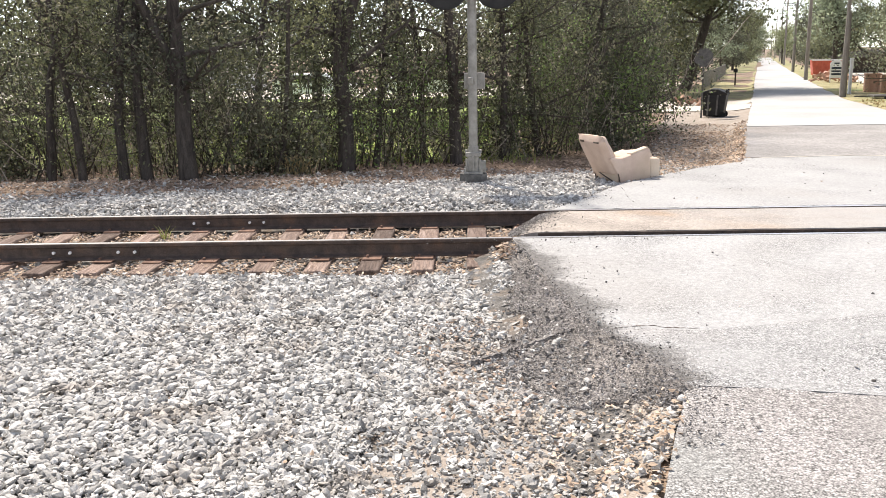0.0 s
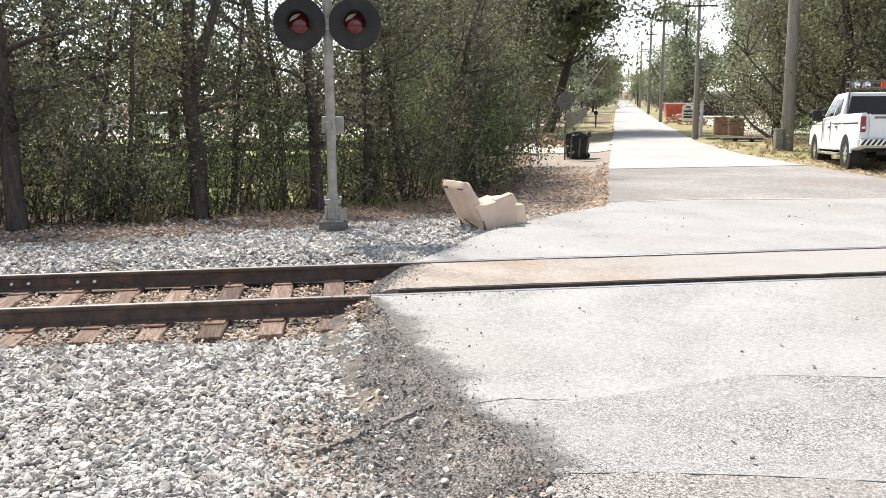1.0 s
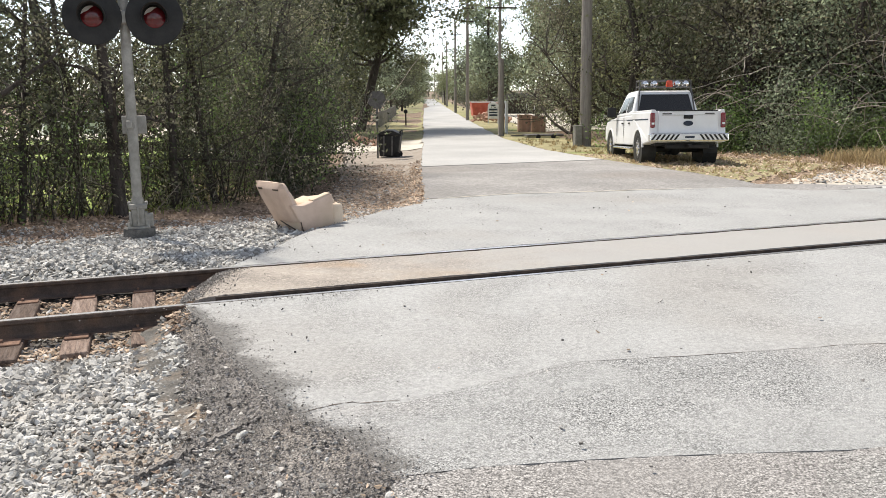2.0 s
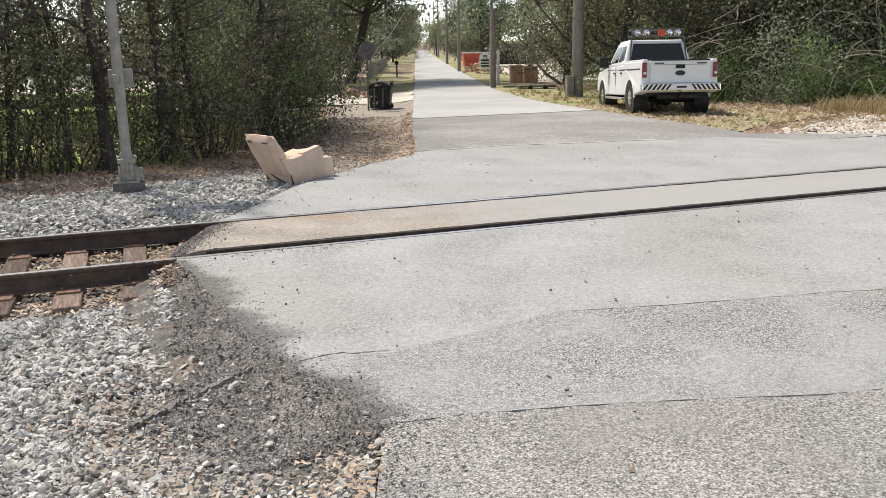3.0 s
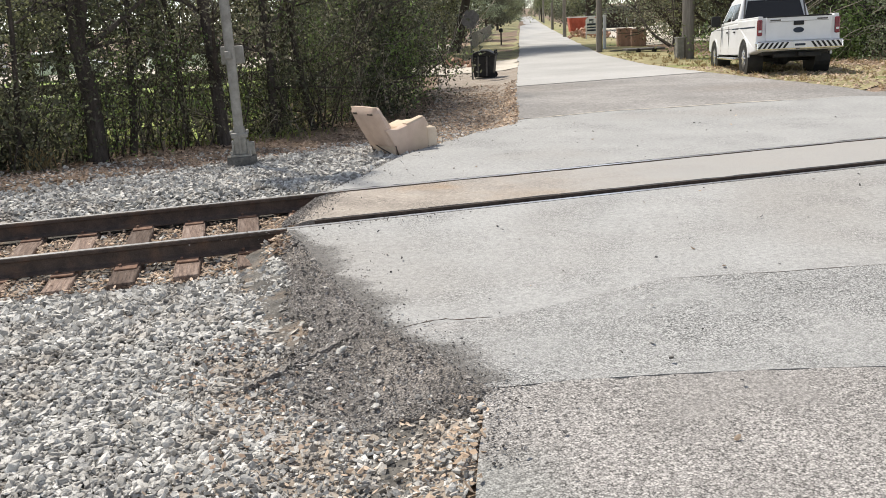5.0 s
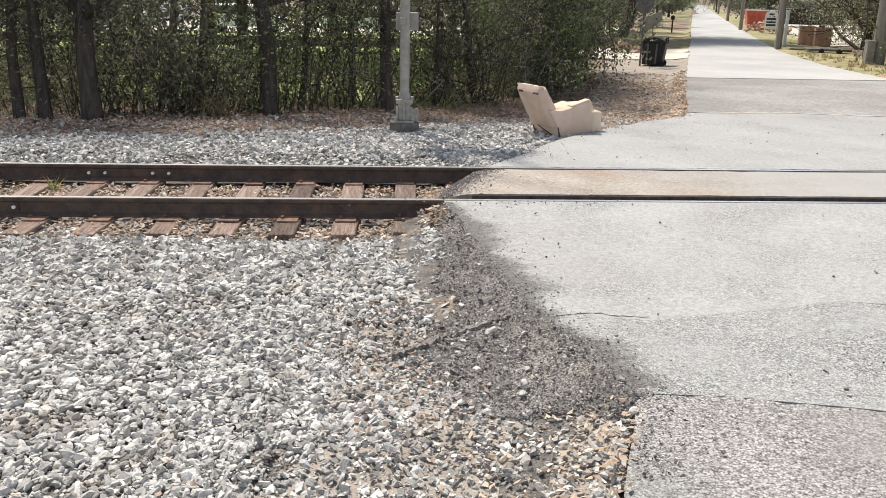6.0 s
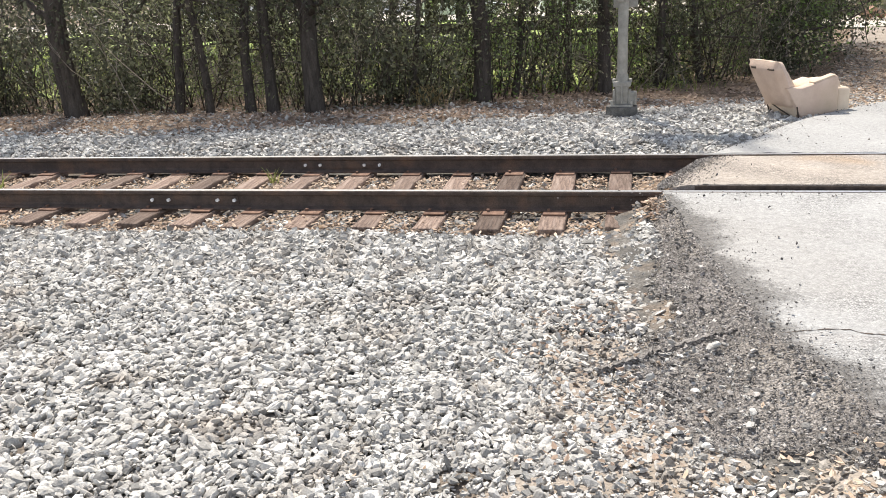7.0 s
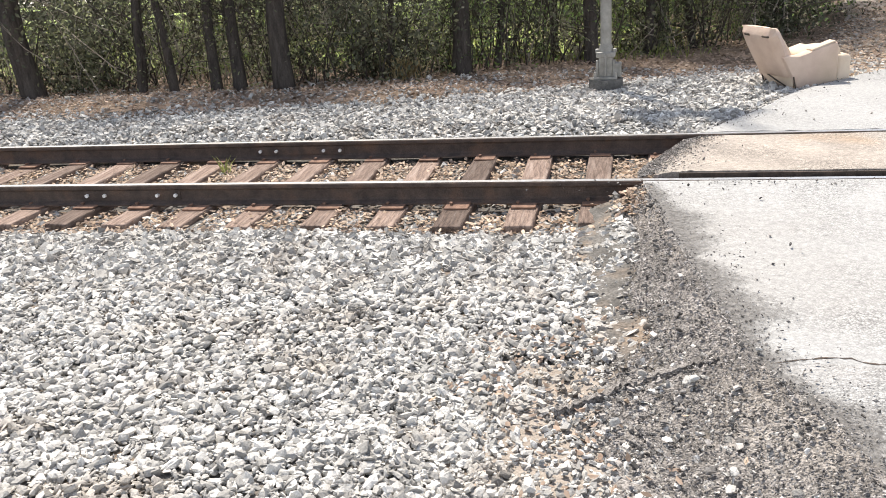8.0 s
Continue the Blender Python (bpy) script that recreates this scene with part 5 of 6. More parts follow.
    bm = bmesh.new()
    rod(bm, (-1.262, 0.0, 1.09), (-1.28, 0.0, 1.09), 0.065, seg=24)
    bmesh.ops.transform(bm, matrix=Matrix.Translation((0, 0, 1.09)) @ Matrix.Diagonal((1, 1.9, 1, 1)) @ Matrix.Translation((0, 0, -1.09)), verts=bm.verts[:])
    part("badge", bm, M["navy"], gate, "plain dark oval badge")
    for y0, y1 in ((0.42, 0.66), (-0.66, -0.42)):
        bm = bmesh.new()
        box(bm, (-1.268, (y0 + y1) / 2, 1.335), (0.008, y1 - y0, 0.034), 0.0)
        part("lettering_bar", bm, M["steel_dark"], gate)
    bm = bmesh.new()
    box(bm, (-1.33, 0, 0.74), (0.22, 2.0, 0.20), 0.03)
    bumper = part("bumper", bm, M["chrome"], t, "white bumper with slanted black stripes")
    bm = bmesh.new()
    box(bm, (-1.445, 0, 0.745), (0.008, 1.92, 0.15), 0.0)
    part("bumper_plate", bm, M["white_paint"], bumper)
    for sy in (-1, 1):
        for k in range(6):
            bm = bmesh.new()
            y = sy * (0.90 - 0.115 * k)
            s = 0.05 * (1 if sy > 0 else -1)
            prism(bm, [(y - 0.028 + s, 0.675), (y + 0.028 + s, 0.675), (y + 0.028 - s, 0.815), (y - 0.028 - s, 0.815)], 0.006, pose(-1.452, 0, 0, 0, 0, 90))
            part("bumper_stripe", bm, M["black"], bumper, "black slanted stripe")
    bm = bmesh.new()
    box(bm, (-1.456, 0.0, 0.745), (0.012, 0.31, 0.15), 0.006)
    plate_ob = part("licence_plate", bm, M["sign_white"], bumper, "white licence plate")
    bm = bmesh.new()
    box(bm, (-1.465, 0.0, 0.745), (0.004, 0.24, 0.05), 0.0)
    part("plate_bar", bm, M["navy"], plate_ob)
    bm = bmesh.new()
    box(bm, (-1.40, 0, 0.52), (0.30, 0.09, 0.09), 0.012)
    box(bm, (-1.2, 0, 0.50), (0.12, 1.1, 0.10), 0.012)
    part("tow_hitch", bm, M["black"], t)
    bm = bmesh.new()
    box(bm, (1.9, 0, 0.62), (5.9, 1.55, 0.22), 0.02)
    rod(bm, (0, -0.75, 0.40), (0, 0.75, 0.40), 0.07, seg=12)
    bmesh.ops.create_uvsphere(bm, u_segments=14, v_segments=8, radius=0.16, matrix=pose(0, 0, 0.40))
    rod(bm, (3.97, -0.75, 0.40), (3.97, 0.75, 0.40), 0.05, seg=10)
    part("chassis", bm, M["black"], t, "dark underbody and axles")
    # roof rack with lamps
    bm = bmesh.new()
    for x in (1.22, 1.62):
        for z in (2.13, 2.30):
            rod(bm, (x, -0.72, z), (x, 0.72, z), 0.02, seg=10)
        for y in (-0.72, 0.72):
            rod(bm, (x, y, 1.96), (x, y, 2.31), 0.02, seg=10)
    for y in (-0.72, 0.72):
        for z in (2.13, 2.30):
            rod(bm, (1.22, y, z), (1.62, y, z), 0.02, seg=10)
        rod(bm, (1.20, y, 2.13), (1.00, y * 1.1, 1.42), 0.022, seg=10)
    rack = part("roof_rack", bm, M["steel_dark"], t, "tubular dark metal lamp rack")
    for y in (-0.58, -0.34, 0.30, 0.56):
        bm = bmesh.new()
        bmesh.ops.create_uvsphere(bm, u_segments=16, v_segments=10, radius=0.095, matrix=pose(1.22, y, 2.21) @ Matrix.Diagonal((0.7, 1, 1, 1)))
        rod(bm, (1.25, y, 2.21), (1.33, y, 2.21), 0.098, seg=18)
        part("rack_lamp", bm, M["chrome"], rack, "round chrome lamp", True)
    bm = bmesh.new()
    rod(bm, (1.24, -0.12, 2.12), (1.24, -0.12, 2.30), 0.10, 0.085, 18)
    part("beacon", bm, M["beacon"], rack, "orange-red beacon lamp")
    return t


pickup(pose(13.46, 11.9, -0.165, 0, 2.6, 69.5))


# ---- poles, signs and things along the road ----
EYE2, AZ0 = (-0.32, -7.69), 19.9


def spot(px, dist):
    """A place on the ground by its bearing, as an offset from the view axis, and its distance."""
    a = radians(AZ0) + math.atan((px - 784) / 1506)
    x, y = EYE2[0] + dist * math.sin(a), EYE2[1] + dist * math.cos(a)
    return x, y, float(ground_z(x, y))


def utility_pole(at, r, h, arms=(), label="weathered grey wooden utility pole", lean=0.0):
    t = thing("utility_pole", pose(*at, 0, lean, 0), label, "utility pole", "utility poles along the road")
    V, F = tubes([([(0, 0, -0.3), (0, 0, h * 0.5), (0, 0, h)], [r, r * 0.85, r * 0.7])], 16)
    mesh_part("pole", mesh_from("pole", V, F, M["pole_wood"], True), t)
    for z, w in arms:
        bm = bmesh.new()
        box(bm, (0, -r * 0.9, z), (w, 0.09, 0.11), 0.01, pose(0, 0, 0, 0, 0, -19))
        arm = part("crossarm", bm, M["dark_wood"], t)
        for s in (-0.46, 0.46):
            bm = bmesh.new()
            rod(bm, (s * w, -s * w * 0.34 - r * 0.9, z + 0.05), (s * w, -s * w * 0.34 - r * 0.9, z + 0.18), 0.035, 0.02, 8)
            part("insulator", bm, M["galv"], arm)
    return t


big = spot(1036, 33.0)
utility_pole(big, 0.225, 12.0, label="thick pale grey utility pole behind the truck", lean=-0.6)
utility_pole(spot(888, 41.0), 0.15, 3.6, label="short thick weathered pole stub")
utility_pole(spot(885, 62.0), 0.13, 11.5, ((8.0, 2.2),))
utility_pole(spot(829, 68.0), 0.14, 9.9, ((8.6, 0.9), (7.6, 0.9)))
utility_pole(spot(808, 98.0), 0.16, 10.0, ((8.6, 1.2),))
utility_pole(spot(793, 150.0), 0.17, 11.0, ((9.6, 1.6),))
utility_pole(spot(786, 200.0), 0.18, 11.5, ((10.0, 1.6),))
utility_pole(spot(778, 270.0), 0.20, 12.0, ((10.5, 1.6),))
utility_pole(spot(772, 340.0), 0.22, 12.0)

bm = bmesh.new()
box(bm, (0, 0, 0.35), (0.28, 0.22, 0.80), 0.02)
box(bm, (0, 0, 0.77), (0.31, 0.25, 0.05), 0.01)
box_ob = part("utility_box", bm, M["galv"])
box_ob.matrix_world = pose(*spot(1022, 32.7))
tagged(box_ob, "small grey utility box beside the thick pole", "utility box")


def wire(a, b, sag, r=0.012):
    ts = np.linspace(0, 1, 20)[:, None]
    p = np.array(a) * (1 - ts) + np.array(b) * ts
    p[:, 2] -= sag * 4 * (ts * (1 - ts))[:, 0]
    V, F = tubes([(p, [r] * 20)], 5)
    tagged(new("overhead_wire", mesh_from("overhead_wire", V, F, M["black"])), "thin dark overhead wire between poles", "wire", "overhead wires")


p2, p3, p4 = spot(885, 62.0), spot(829, 68.0), spot(808, 98.0)
for off, z in ((-0.9, 0.2), (0.9, 0.2)):
    wire((p2[0] + off, p2[1], 7.9), (big[0] + off, big[1], 11.4), 0.5)
    wire((p3[0] + off * 0.4, p3[1], 8.3), (p4[0] + off * 0.5, p4[1], 8.0), 0.6)
wire((p3[0], p3[1], 9.0), (spot(640, 62.0)[0], spot(640, 62.0)[1], 9.6), 0.5)


def sign_board(at, yaw):
    t = thing("sign_board", pose(*at, 0, 0, yaw), "white arched sign board with dark lines of lettering, on posts", "sign")
    out = [(-0.38, 0.35)] + [(0.38 * math.cos(radians(a)), 1.25 + 0.22 * math.sin(radians(a))) for a in range(0, 181, 20)][::-1] + [(0.38, 0.35)]
    bm = bmesh.new()
    prism(bm, out, 0.05, None, 0.008)
    board = part("board", bm, M["sign_white"], t)
    for z, w, h in ((1.27, 0.30, 0.10), (0.98, 0.58, 0.13), (0.78, 0.58, 0.10), (0.60, 0.58, 0.12)):
        bm = bmesh.new()
        box(bm, (0, -0.028, z), (w, 0.006, h), 0.0)
        part("lettering_bar", bm, M["navy"], board, "dark illegible bar of lettering")
    for x in (-0.34, 0.34):
        bm = bmesh.new()
        box(bm, (x, 0.05, 0.5), (0.07, 0.05, 1.0), 0.006)
        part("post", bm, M["sign_white"], t)
    return t


sign_board(spot(874, 60.0), -20)


def crate(at, yaw, s, label):
    """An open slatted timber crate."""
    w, d, h = s
    t = thing("timber_crate", pose(*at, 0, 0, yaw), label, "crate", "crates by the yard")
    for x in (-1, 1):
        for y in (-1, 1):
            bm = bmesh.new()
            box(bm, (x * (w / 2 - 0.04), y * (d / 2 - 0.04), h / 2), (0.08, 0.08, h), 0.006, seg=1)
            part("corner_post", bm, M["crate"], t)
    for y in (-1, 1):
        for k in range(5):
            bm = bmesh.new()
            box(bm, (-w / 2 + 0.1 + (w - 0.2) * k / 4, y * d / 2, h / 2), (w / 5.6, 0.02, h * 0.94), 0.004, seg=1)
            part("slat", bm, M["crate"], t)
        bm = bmesh.new()
        box(bm, (0, y * (d / 2 + 0.02), h - 0.05), (w + 0.05, 0.03, 0.09), 0.004, seg=1)
        part("top_rail", bm, M["crate"], t)
    for x in (-1, 1):
        for k in range(4):
            bm = bmesh.new()
            box(bm, (x * w / 2, -d / 2 + 0.12 + (d - 0.24) * k / 3, h / 2), (0.02, d / 5, h * 0.94), 0.004, seg=1)
            part("slat", bm, M["crate"], t)
    bm = bmesh.new()
    box(bm, (0, 0, 0.06), (w * 0.94, d * 0.94, 0.06), 0.004, seg=1)
    part("floor_board", bm, M["crate"], t)
    return t


crate(spot(929, 46.5), -20, (0.70, 0.7, 0.92), "reddish-brown slatted timber crate on the verge")
crate(spot(952, 46.0), -16, (0.72, 0.7, 0.88), "reddish-brown slatted timber crate with open sides")


def flat_trailer(at, yaw):
    t = thing("flat_trailer", pose(*at, 0, 0, yaw), "low dark flatbed trailer in the grass", "trailer")
    bm = bmesh.new()
    box(bm, (0, 0, 0.14), (1.7, 0.9, 0.09), 0.012)
    part("deck", bm, M["steel_dark"], t)
    for x in (-0.35, 0.35):
        bm = bmesh.new()
        rod(bm, (x, -0.52, 0.10), (x, -0.40, 0.10), 0.10, seg=20)
        part("wheel", bm, M["tyre"], t)
    bm = bmesh.new()
    box(bm, (-1.2, 0, 0.13), (0.6, 0.06, 0.06), 0.006)
    part("drawbar", bm, M["steel_dark"], t)


flat_trailer(spot(962, 39.5), -12)


def dumpster(at, yaw):
    t = thing("dumpster", pose(*at, 0, 0, yaw), "faded red open-top steel dumpster", "dumpster")
    bm = bmesh.new()
    o = [(-1.1, 0.12), (1.1, 0.12), (1.25, 1.35), (-1.25, 1.35)]
    prism(bm, o, 1.5, None, 0.02)
    shell = part("shell", bm, M["red_paint"], t)
    for x in (-0.9, -0.45, 0.0, 0.45, 0.9):
        bm = bmesh.new()
        box(bm, (x, -0.78, 0.74), (0.08, 0.07, 1.2), 0.01)
        part("rib", bm, M["red_paint"], shell)
    bm = bmesh.new()
    box(bm, (0, -0.79, 1.36), (2.56, 0.09, 0.09), 0.01)
    box(bm, (0, 0.79, 1.36), (2.56, 0.09, 0.09), 0.01)
    part("rim", bm, M["sign_white"], t, "pale steel rim")


dumpster(spot(858, 80.0), -15)
bm = bmesh.new()
box(bm, (0, 0, 0.75), (0.12, 0.12, 1.7), 0.01)
box(bm, (0, 0, 1.62), (0.16, 0.16, 0.05), 0.01)
wp = part("marker_post", bm, M["sign_white"])
wp.matrix_world = pose(*spot(897, 44.0))
tagged(wp, "white square marker post beside the road", "post")

rng = np.random.default_rng(41)


def rubble(at, n, r, h, label):
    xy = np.array(at[:2]) + rng.normal(0, r, (n, 2))
    stones("debris_pile", xy, 0.24, M["crate"], rng, label, 1.2, 0.5, lambda x, y: ground_z(x, y) + h * np.exp(-((x - at[0]) ** 2 + (y - at[1]) ** 2) / (2 * r * r)), "debris")


rubble(spot(872, 63.0), 110, 0.65, 0.40, "tan pile of broken timber and rubble")
rubble(spot(862, 72.0), 70, 0.5, 0.30, "low tan pile of rubble")
rubble(spot(650, 36.0), 26, 0.5, 0.15, "low pinkish pile of rubble at the driveway")


def low_building(at, yaw, s, label, wall, roof, windows=2):
    w, d, h = s
    t = thing("building", pose(*at, 0, 0, yaw), label, "building")
    bm = bmesh.new()
    box(bm, (0, 0, h / 2), (w, d, h), 0.02)
    wl = part("wall", bm, wall, t)
    bm = bmesh.new()
    prism(bm, [(-w / 2 - 0.35, h), (w / 2 + 0.35, h), (w / 2 + 0.35, h + 0.10), (0, h + 0.75), (-w / 2 - 0.35, h + 0.10)], d + 0.6, None, 0.02)
    part("roof", bm, roof, t)
    for k in range(windows):
        bm = bmesh.new()
        x = -w / 2 + w * (k + 0.5) / windows
        box(bm, (x, -d / 2 - 0.02, h * 0.55), (0.9, 0.05, 0.8), 0.01)
        win = part("window", bm, M["sign_white"], t)
        bm = bmesh.new()
        box(bm, (x, -d / 2 - 0.05, h * 0.55), (0.76, 0.03, 0.66), 0.0)
        part("pane", bm, M["tinted"], win)
    return t


low_building(spot(918, 95.0), -30, (6, 5, 1.5), "low shed with a dark roof among the trees", M["dark_wood"], M["roofing"])
low_building((-26, 62, ground_z(-26, 62)), 4, (18, 7, 2.4), "long low white building beyond the lot", M["sign_white"], M["roofing"], 6)


# ---- along the far left of the road ----
def stop_sign(at):
    t = thing("road_sign", pose(*at, 0, 0, -16), "dark back of an eight-sided road sign on a thin post", "road sign")
    bm = bmesh.new()
    prism(bm, [(0.31 * math.cos(radians(22.5 + 45 * k)), 1.95 + 0.31 * math.sin(radians(22.5 + 45 * k))) for k in range(8)], 0.012)
    part("plate", bm, M["steel_dark"], t)
    bm = bmesh.new()
    box(bm, (0, 0.03, 1.0), (0.06, 0.04, 2.4), 0.008)
    part("post", bm, M["steel_dark"], t)


stop_sign(spot(671, 28.5))


def trash_bin(m):
    t = thing("trash_bin", m, "black lidded trash bin leaning on the verge", "trash bin")
    bm = bmesh.new()
    prism(bm, [(-0.29, 0.05), (0.29, 0.05), (0.35, 0.70), (-0.35, 0.70)], 0.60, None, 0.03)
    part("tub", bm, M["black"], t)
    bm = bmesh.new()
    prism(bm, [(-0.38, 0.70), (0.38, 0.70), (0.36, 0.75), (0.10, 0.86), (-0.12, 0.86), (-0.36, 0.76)], 0.66, None, 0.02)
    part("lid", bm, M["black"], t)
    bm = bmesh.new()
    rod(bm, (0.33, -0.25, 0.80), (0.33, 0.25, 0.80), 0.025, seg=10)
    box(bm, (0.34, -0.2, 0.78), (0.05, 0.05, 0.16), 0.01)
    box(bm, (0.34, 0.2, 0.78), (0.05, 0.05, 0.16), 0.01)
    part("handle", bm, M["black"], t)
    for y in (-0.27, 0.27):
        bm = bmesh.new()
        rod(bm, (0.27, y - 0.03, 0.10), (0.27, y + 0.03, 0.10), 0.10, seg=18)
        part("wheel", bm, M["tyre"], t)
    for x in (-0.16, 0.10):
        bm = bmesh.new()
        box(bm, (x, -0.305, 0.38), (0.05, 0.02, 0.60), 0.006)
        part("rib", bm, M["steel_dark"], t)


bx = spot(692, 29.0)
trash_bin(pose(bx[0], bx[1], bx[2] + 0.01, 0, 2, -24) @ Matrix.Scale(1.08, 4))


def mailbox(at):
    t = thing("mailbox", pose(*at, 0, 0, -20), "small dark mailbox on a post", "mailbox")
    bm = bmesh.new()
    prism(bm, [(-0.13, 0.9)] + [(0.13 * math.cos(radians(a)), 1.05 + 0.13 * math.sin(radians(a))) for a in range(180, -1, -30)] + [(0.13, 0.9)], 0.5)
    part("body", bm, M["black"], t)
    bm = bmesh.new()
    box(bm, (0, 0, 0.45), (0.1, 0.1, 0.95), 0.008)
    part("post", bm, M["dark_wood"], t)


mailbox(spot(721, 62.0))


def picket_fence(y0, y1, off):
    t = thing("picket_fence", Matrix.Identity(4), "weathered pale grey fence along the road", "fence")
    n = int((y1 - y0) / 1.2)
    for k in range(n):
        y = y0 + 1.2 * k
        x = float(road_left(y)) - off
        z = float(ground_z(x, y))
        bm = bmesh.new()
        box(bm, (x, y, z + 0.5), (0.09, 0.09, 1.1), 0.01, seg=1)
        part("post", bm, M["galv"], t)
        for q in range(4):
            bm = bmesh.new()
            yy = y + 0.15 + 0.25 * q
            box(bm, (float(road_left(yy)) - off, yy, z + 0.48), (0.03, 0.13, 0.95), 0.004, pose(0, 0, 0, 0, 0, -19), seg=1)
            part("slat", bm, M["galv"], t)


picket_fence(46, 84, 3.2)


def rail_fence(x0, x1, y, z):
    """Low dark timber fence with one heavy rail."""
    t = thing("rail_fence", Matrix.Identity(4), "low dark timber rail fence across the field", "fence")
    n = int((x1 - x0) / 2.4)
    for k in range(n + 1):
        x = x0 + 2.4 * k
        bm = bmesh.new()
        g = float(ground_z(x, y))
        box(bm, (x, y, (g + z) / 2 - 0.05), (0.13, 0.13, z - g + 0.25), 0.012, seg=1)
        part("post", bm, M["dark_wood"], t)
        if k < n:
            bm = bmesh.new()
            box(bm, (x + 1.2, y - 0.08, z), (2.40, 0.06, 0.24), 0.012, seg=1)
            part("rail", bm, M["dark_wood"], t)


rail_fence(-30, 3.0, 15.0, 0.52)


def parked_van(m, label):
    """A white van or car far behind the trees."""
    t = thing("parked_car", m, label, "car", "cars parked in the lot")
    bm = bmesh.new()
    prism(bm, [(-2.2, 0.35), (2.2, 0.35), (2.25, 0.8), (1.3, 0.95), (0.75, 1.42), (-1.6, 1.45), (-2.15, 0.95)], 1.75, None, 0.06)
    part("body", bm, M["white_paint"], t)
    for sy in (-1, 1):
        bm = bmesh.new()
        prism(bm, [(-1.75, 0.97), (1.05, 0.97), (0.66, 1.34), (-1.5, 1.36)], 0.02, pose(0, sy * 0.872, 0))
        part("side_window", bm, M["tinted"], t)
        for x in (-1.4, 1.4):
            bm = bmesh.new()
            rod(bm, (x, sy * 0.70, 0.33), (x, sy * 0.90, 0.33), 0.33, seg=22)
            part("wheel", bm, M["tyre"], t)
    return t


van = parked_van(pose(-15, 38, float(ground_z(-15, 38)) + 0.04, 0, 0, 8), "white car parked in the pale lot")
for x, y, r in ((-8.5, 39, -6), (-2.2, 38, 12), (-23, 40, 4)):
    copy_thing(van, pose(x, y, float(ground_z(x, y)) + 0.04, 0, 0, r))


# ---- trees and undergrowth ----
def wander(rng, p, d, length, n, bend):
    """Points of a bending branch."""
    pts, d = [np.array(p, float)], np.array(d, float)
    for _ in range(n):
        d = d + rng.normal(0, bend, 3)
        d /= np.linalg.norm(d)
        pts.append(pts[-1] + d * length / n)
    return np.array(pts)


def tree(at, h, r, seed, leaves, leaf_size, material, lean=(0, 0), first=0.3, spread=1.6, label="", limbs=11, clump=0.42, low=0.0, group="trees by the track", tips=7, bare=0.0, fork=None, patchy=0.0):
    rng = np.random.default_rng(seed)
    t = thing("tree", pose(*at), label, "tree", group)
    n = 10
    trunk = wander(rng, (0, 0, -0.15), (lean[0], lean[1], 1), h, n, 0.06)
    rad = r * np.interp(np.linspace(0, 1, n + 1), [0, 0.08, 0.5, 1], [1.22, 1.0, 0.72, 0.22])
    lines, ends = [(trunk, rad)], []
    if fork:
        lines.append((wander(rng, trunk[3], (fork, 0.03, 1), h * 0.68, 8, 0.06), np.linspace(rad[3] * 0.85, rad[3] * 0.25, 9)))
    for k in range(limbs):
        f = first + (1 - first) * (k + rng.uniform(0, 1)) / limbs
        i = min(int(f * n), n - 1)
        a = rng.uniform(0, 6.28)
        L = spread * rng.uniform(0.6, 1.25) * (1.15 - 0.55 * f)
        limb = wander(rng, trunk[i], (math.cos(a), math.sin(a), rng.uniform(0.15, 0.9)), L, 6, 0.20)
        lr = rad[i] * rng.uniform(0.28, 0.5)
        lines.append((limb, np.linspace(lr, lr * 0.3, 7)))
        for q in range(tips):
            j = rng.integers(2, 7)
            twig = wander(rng, limb[j], rng.normal(0, 1, 3) + np.array([0, 0, 0.25]), L * rng.uniform(0.25, 0.55), 4, 0.25)
            lines.append((twig, np.linspace(lr * 0.3, lr * 0.1, 5)))
            ends += [twig[-1], twig[2]]
    if low:
        for k in range(int(low)):
            i = rng.integers(0, max(1, int(first * n)) + 1)
            a = rng.uniform(0, 6.28)
            twig = wander(rng, trunk[i], (math.cos(a), math.sin(a), rng.uniform(-0.1, 0.6)), rng.uniform(0.4, 1.1), 4, 0.25)
            lines.append((twig, np.linspace(0.012, 0.005, 5)))
            ends.append(twig[-1])
    V, F = tubes(lines, 6)
    mesh_part("trunk", mesh_from("trunk", V, F, M["bark"], True), t, "dark rough trunk and limbs")
    ends = np.array(ends)
    weight = np.exp(-np.maximum(0, ends[:, 2] - 2.8) * bare)
    weight = weight * rng.uniform(0, 1, len(ends)) ** patchy
    c = ends[rng.choice(len(ends), leaves, p=weight / weight.sum())] + np.clip(rng.normal(0, clump, (leaves, 3)), -1.7 * clump, 1.7 * clump) * np.array([1, 1, 0.7])
    mesh_part("crown", leaves_mesh("crown", c, leaf_size, material, rng), t)
    return t


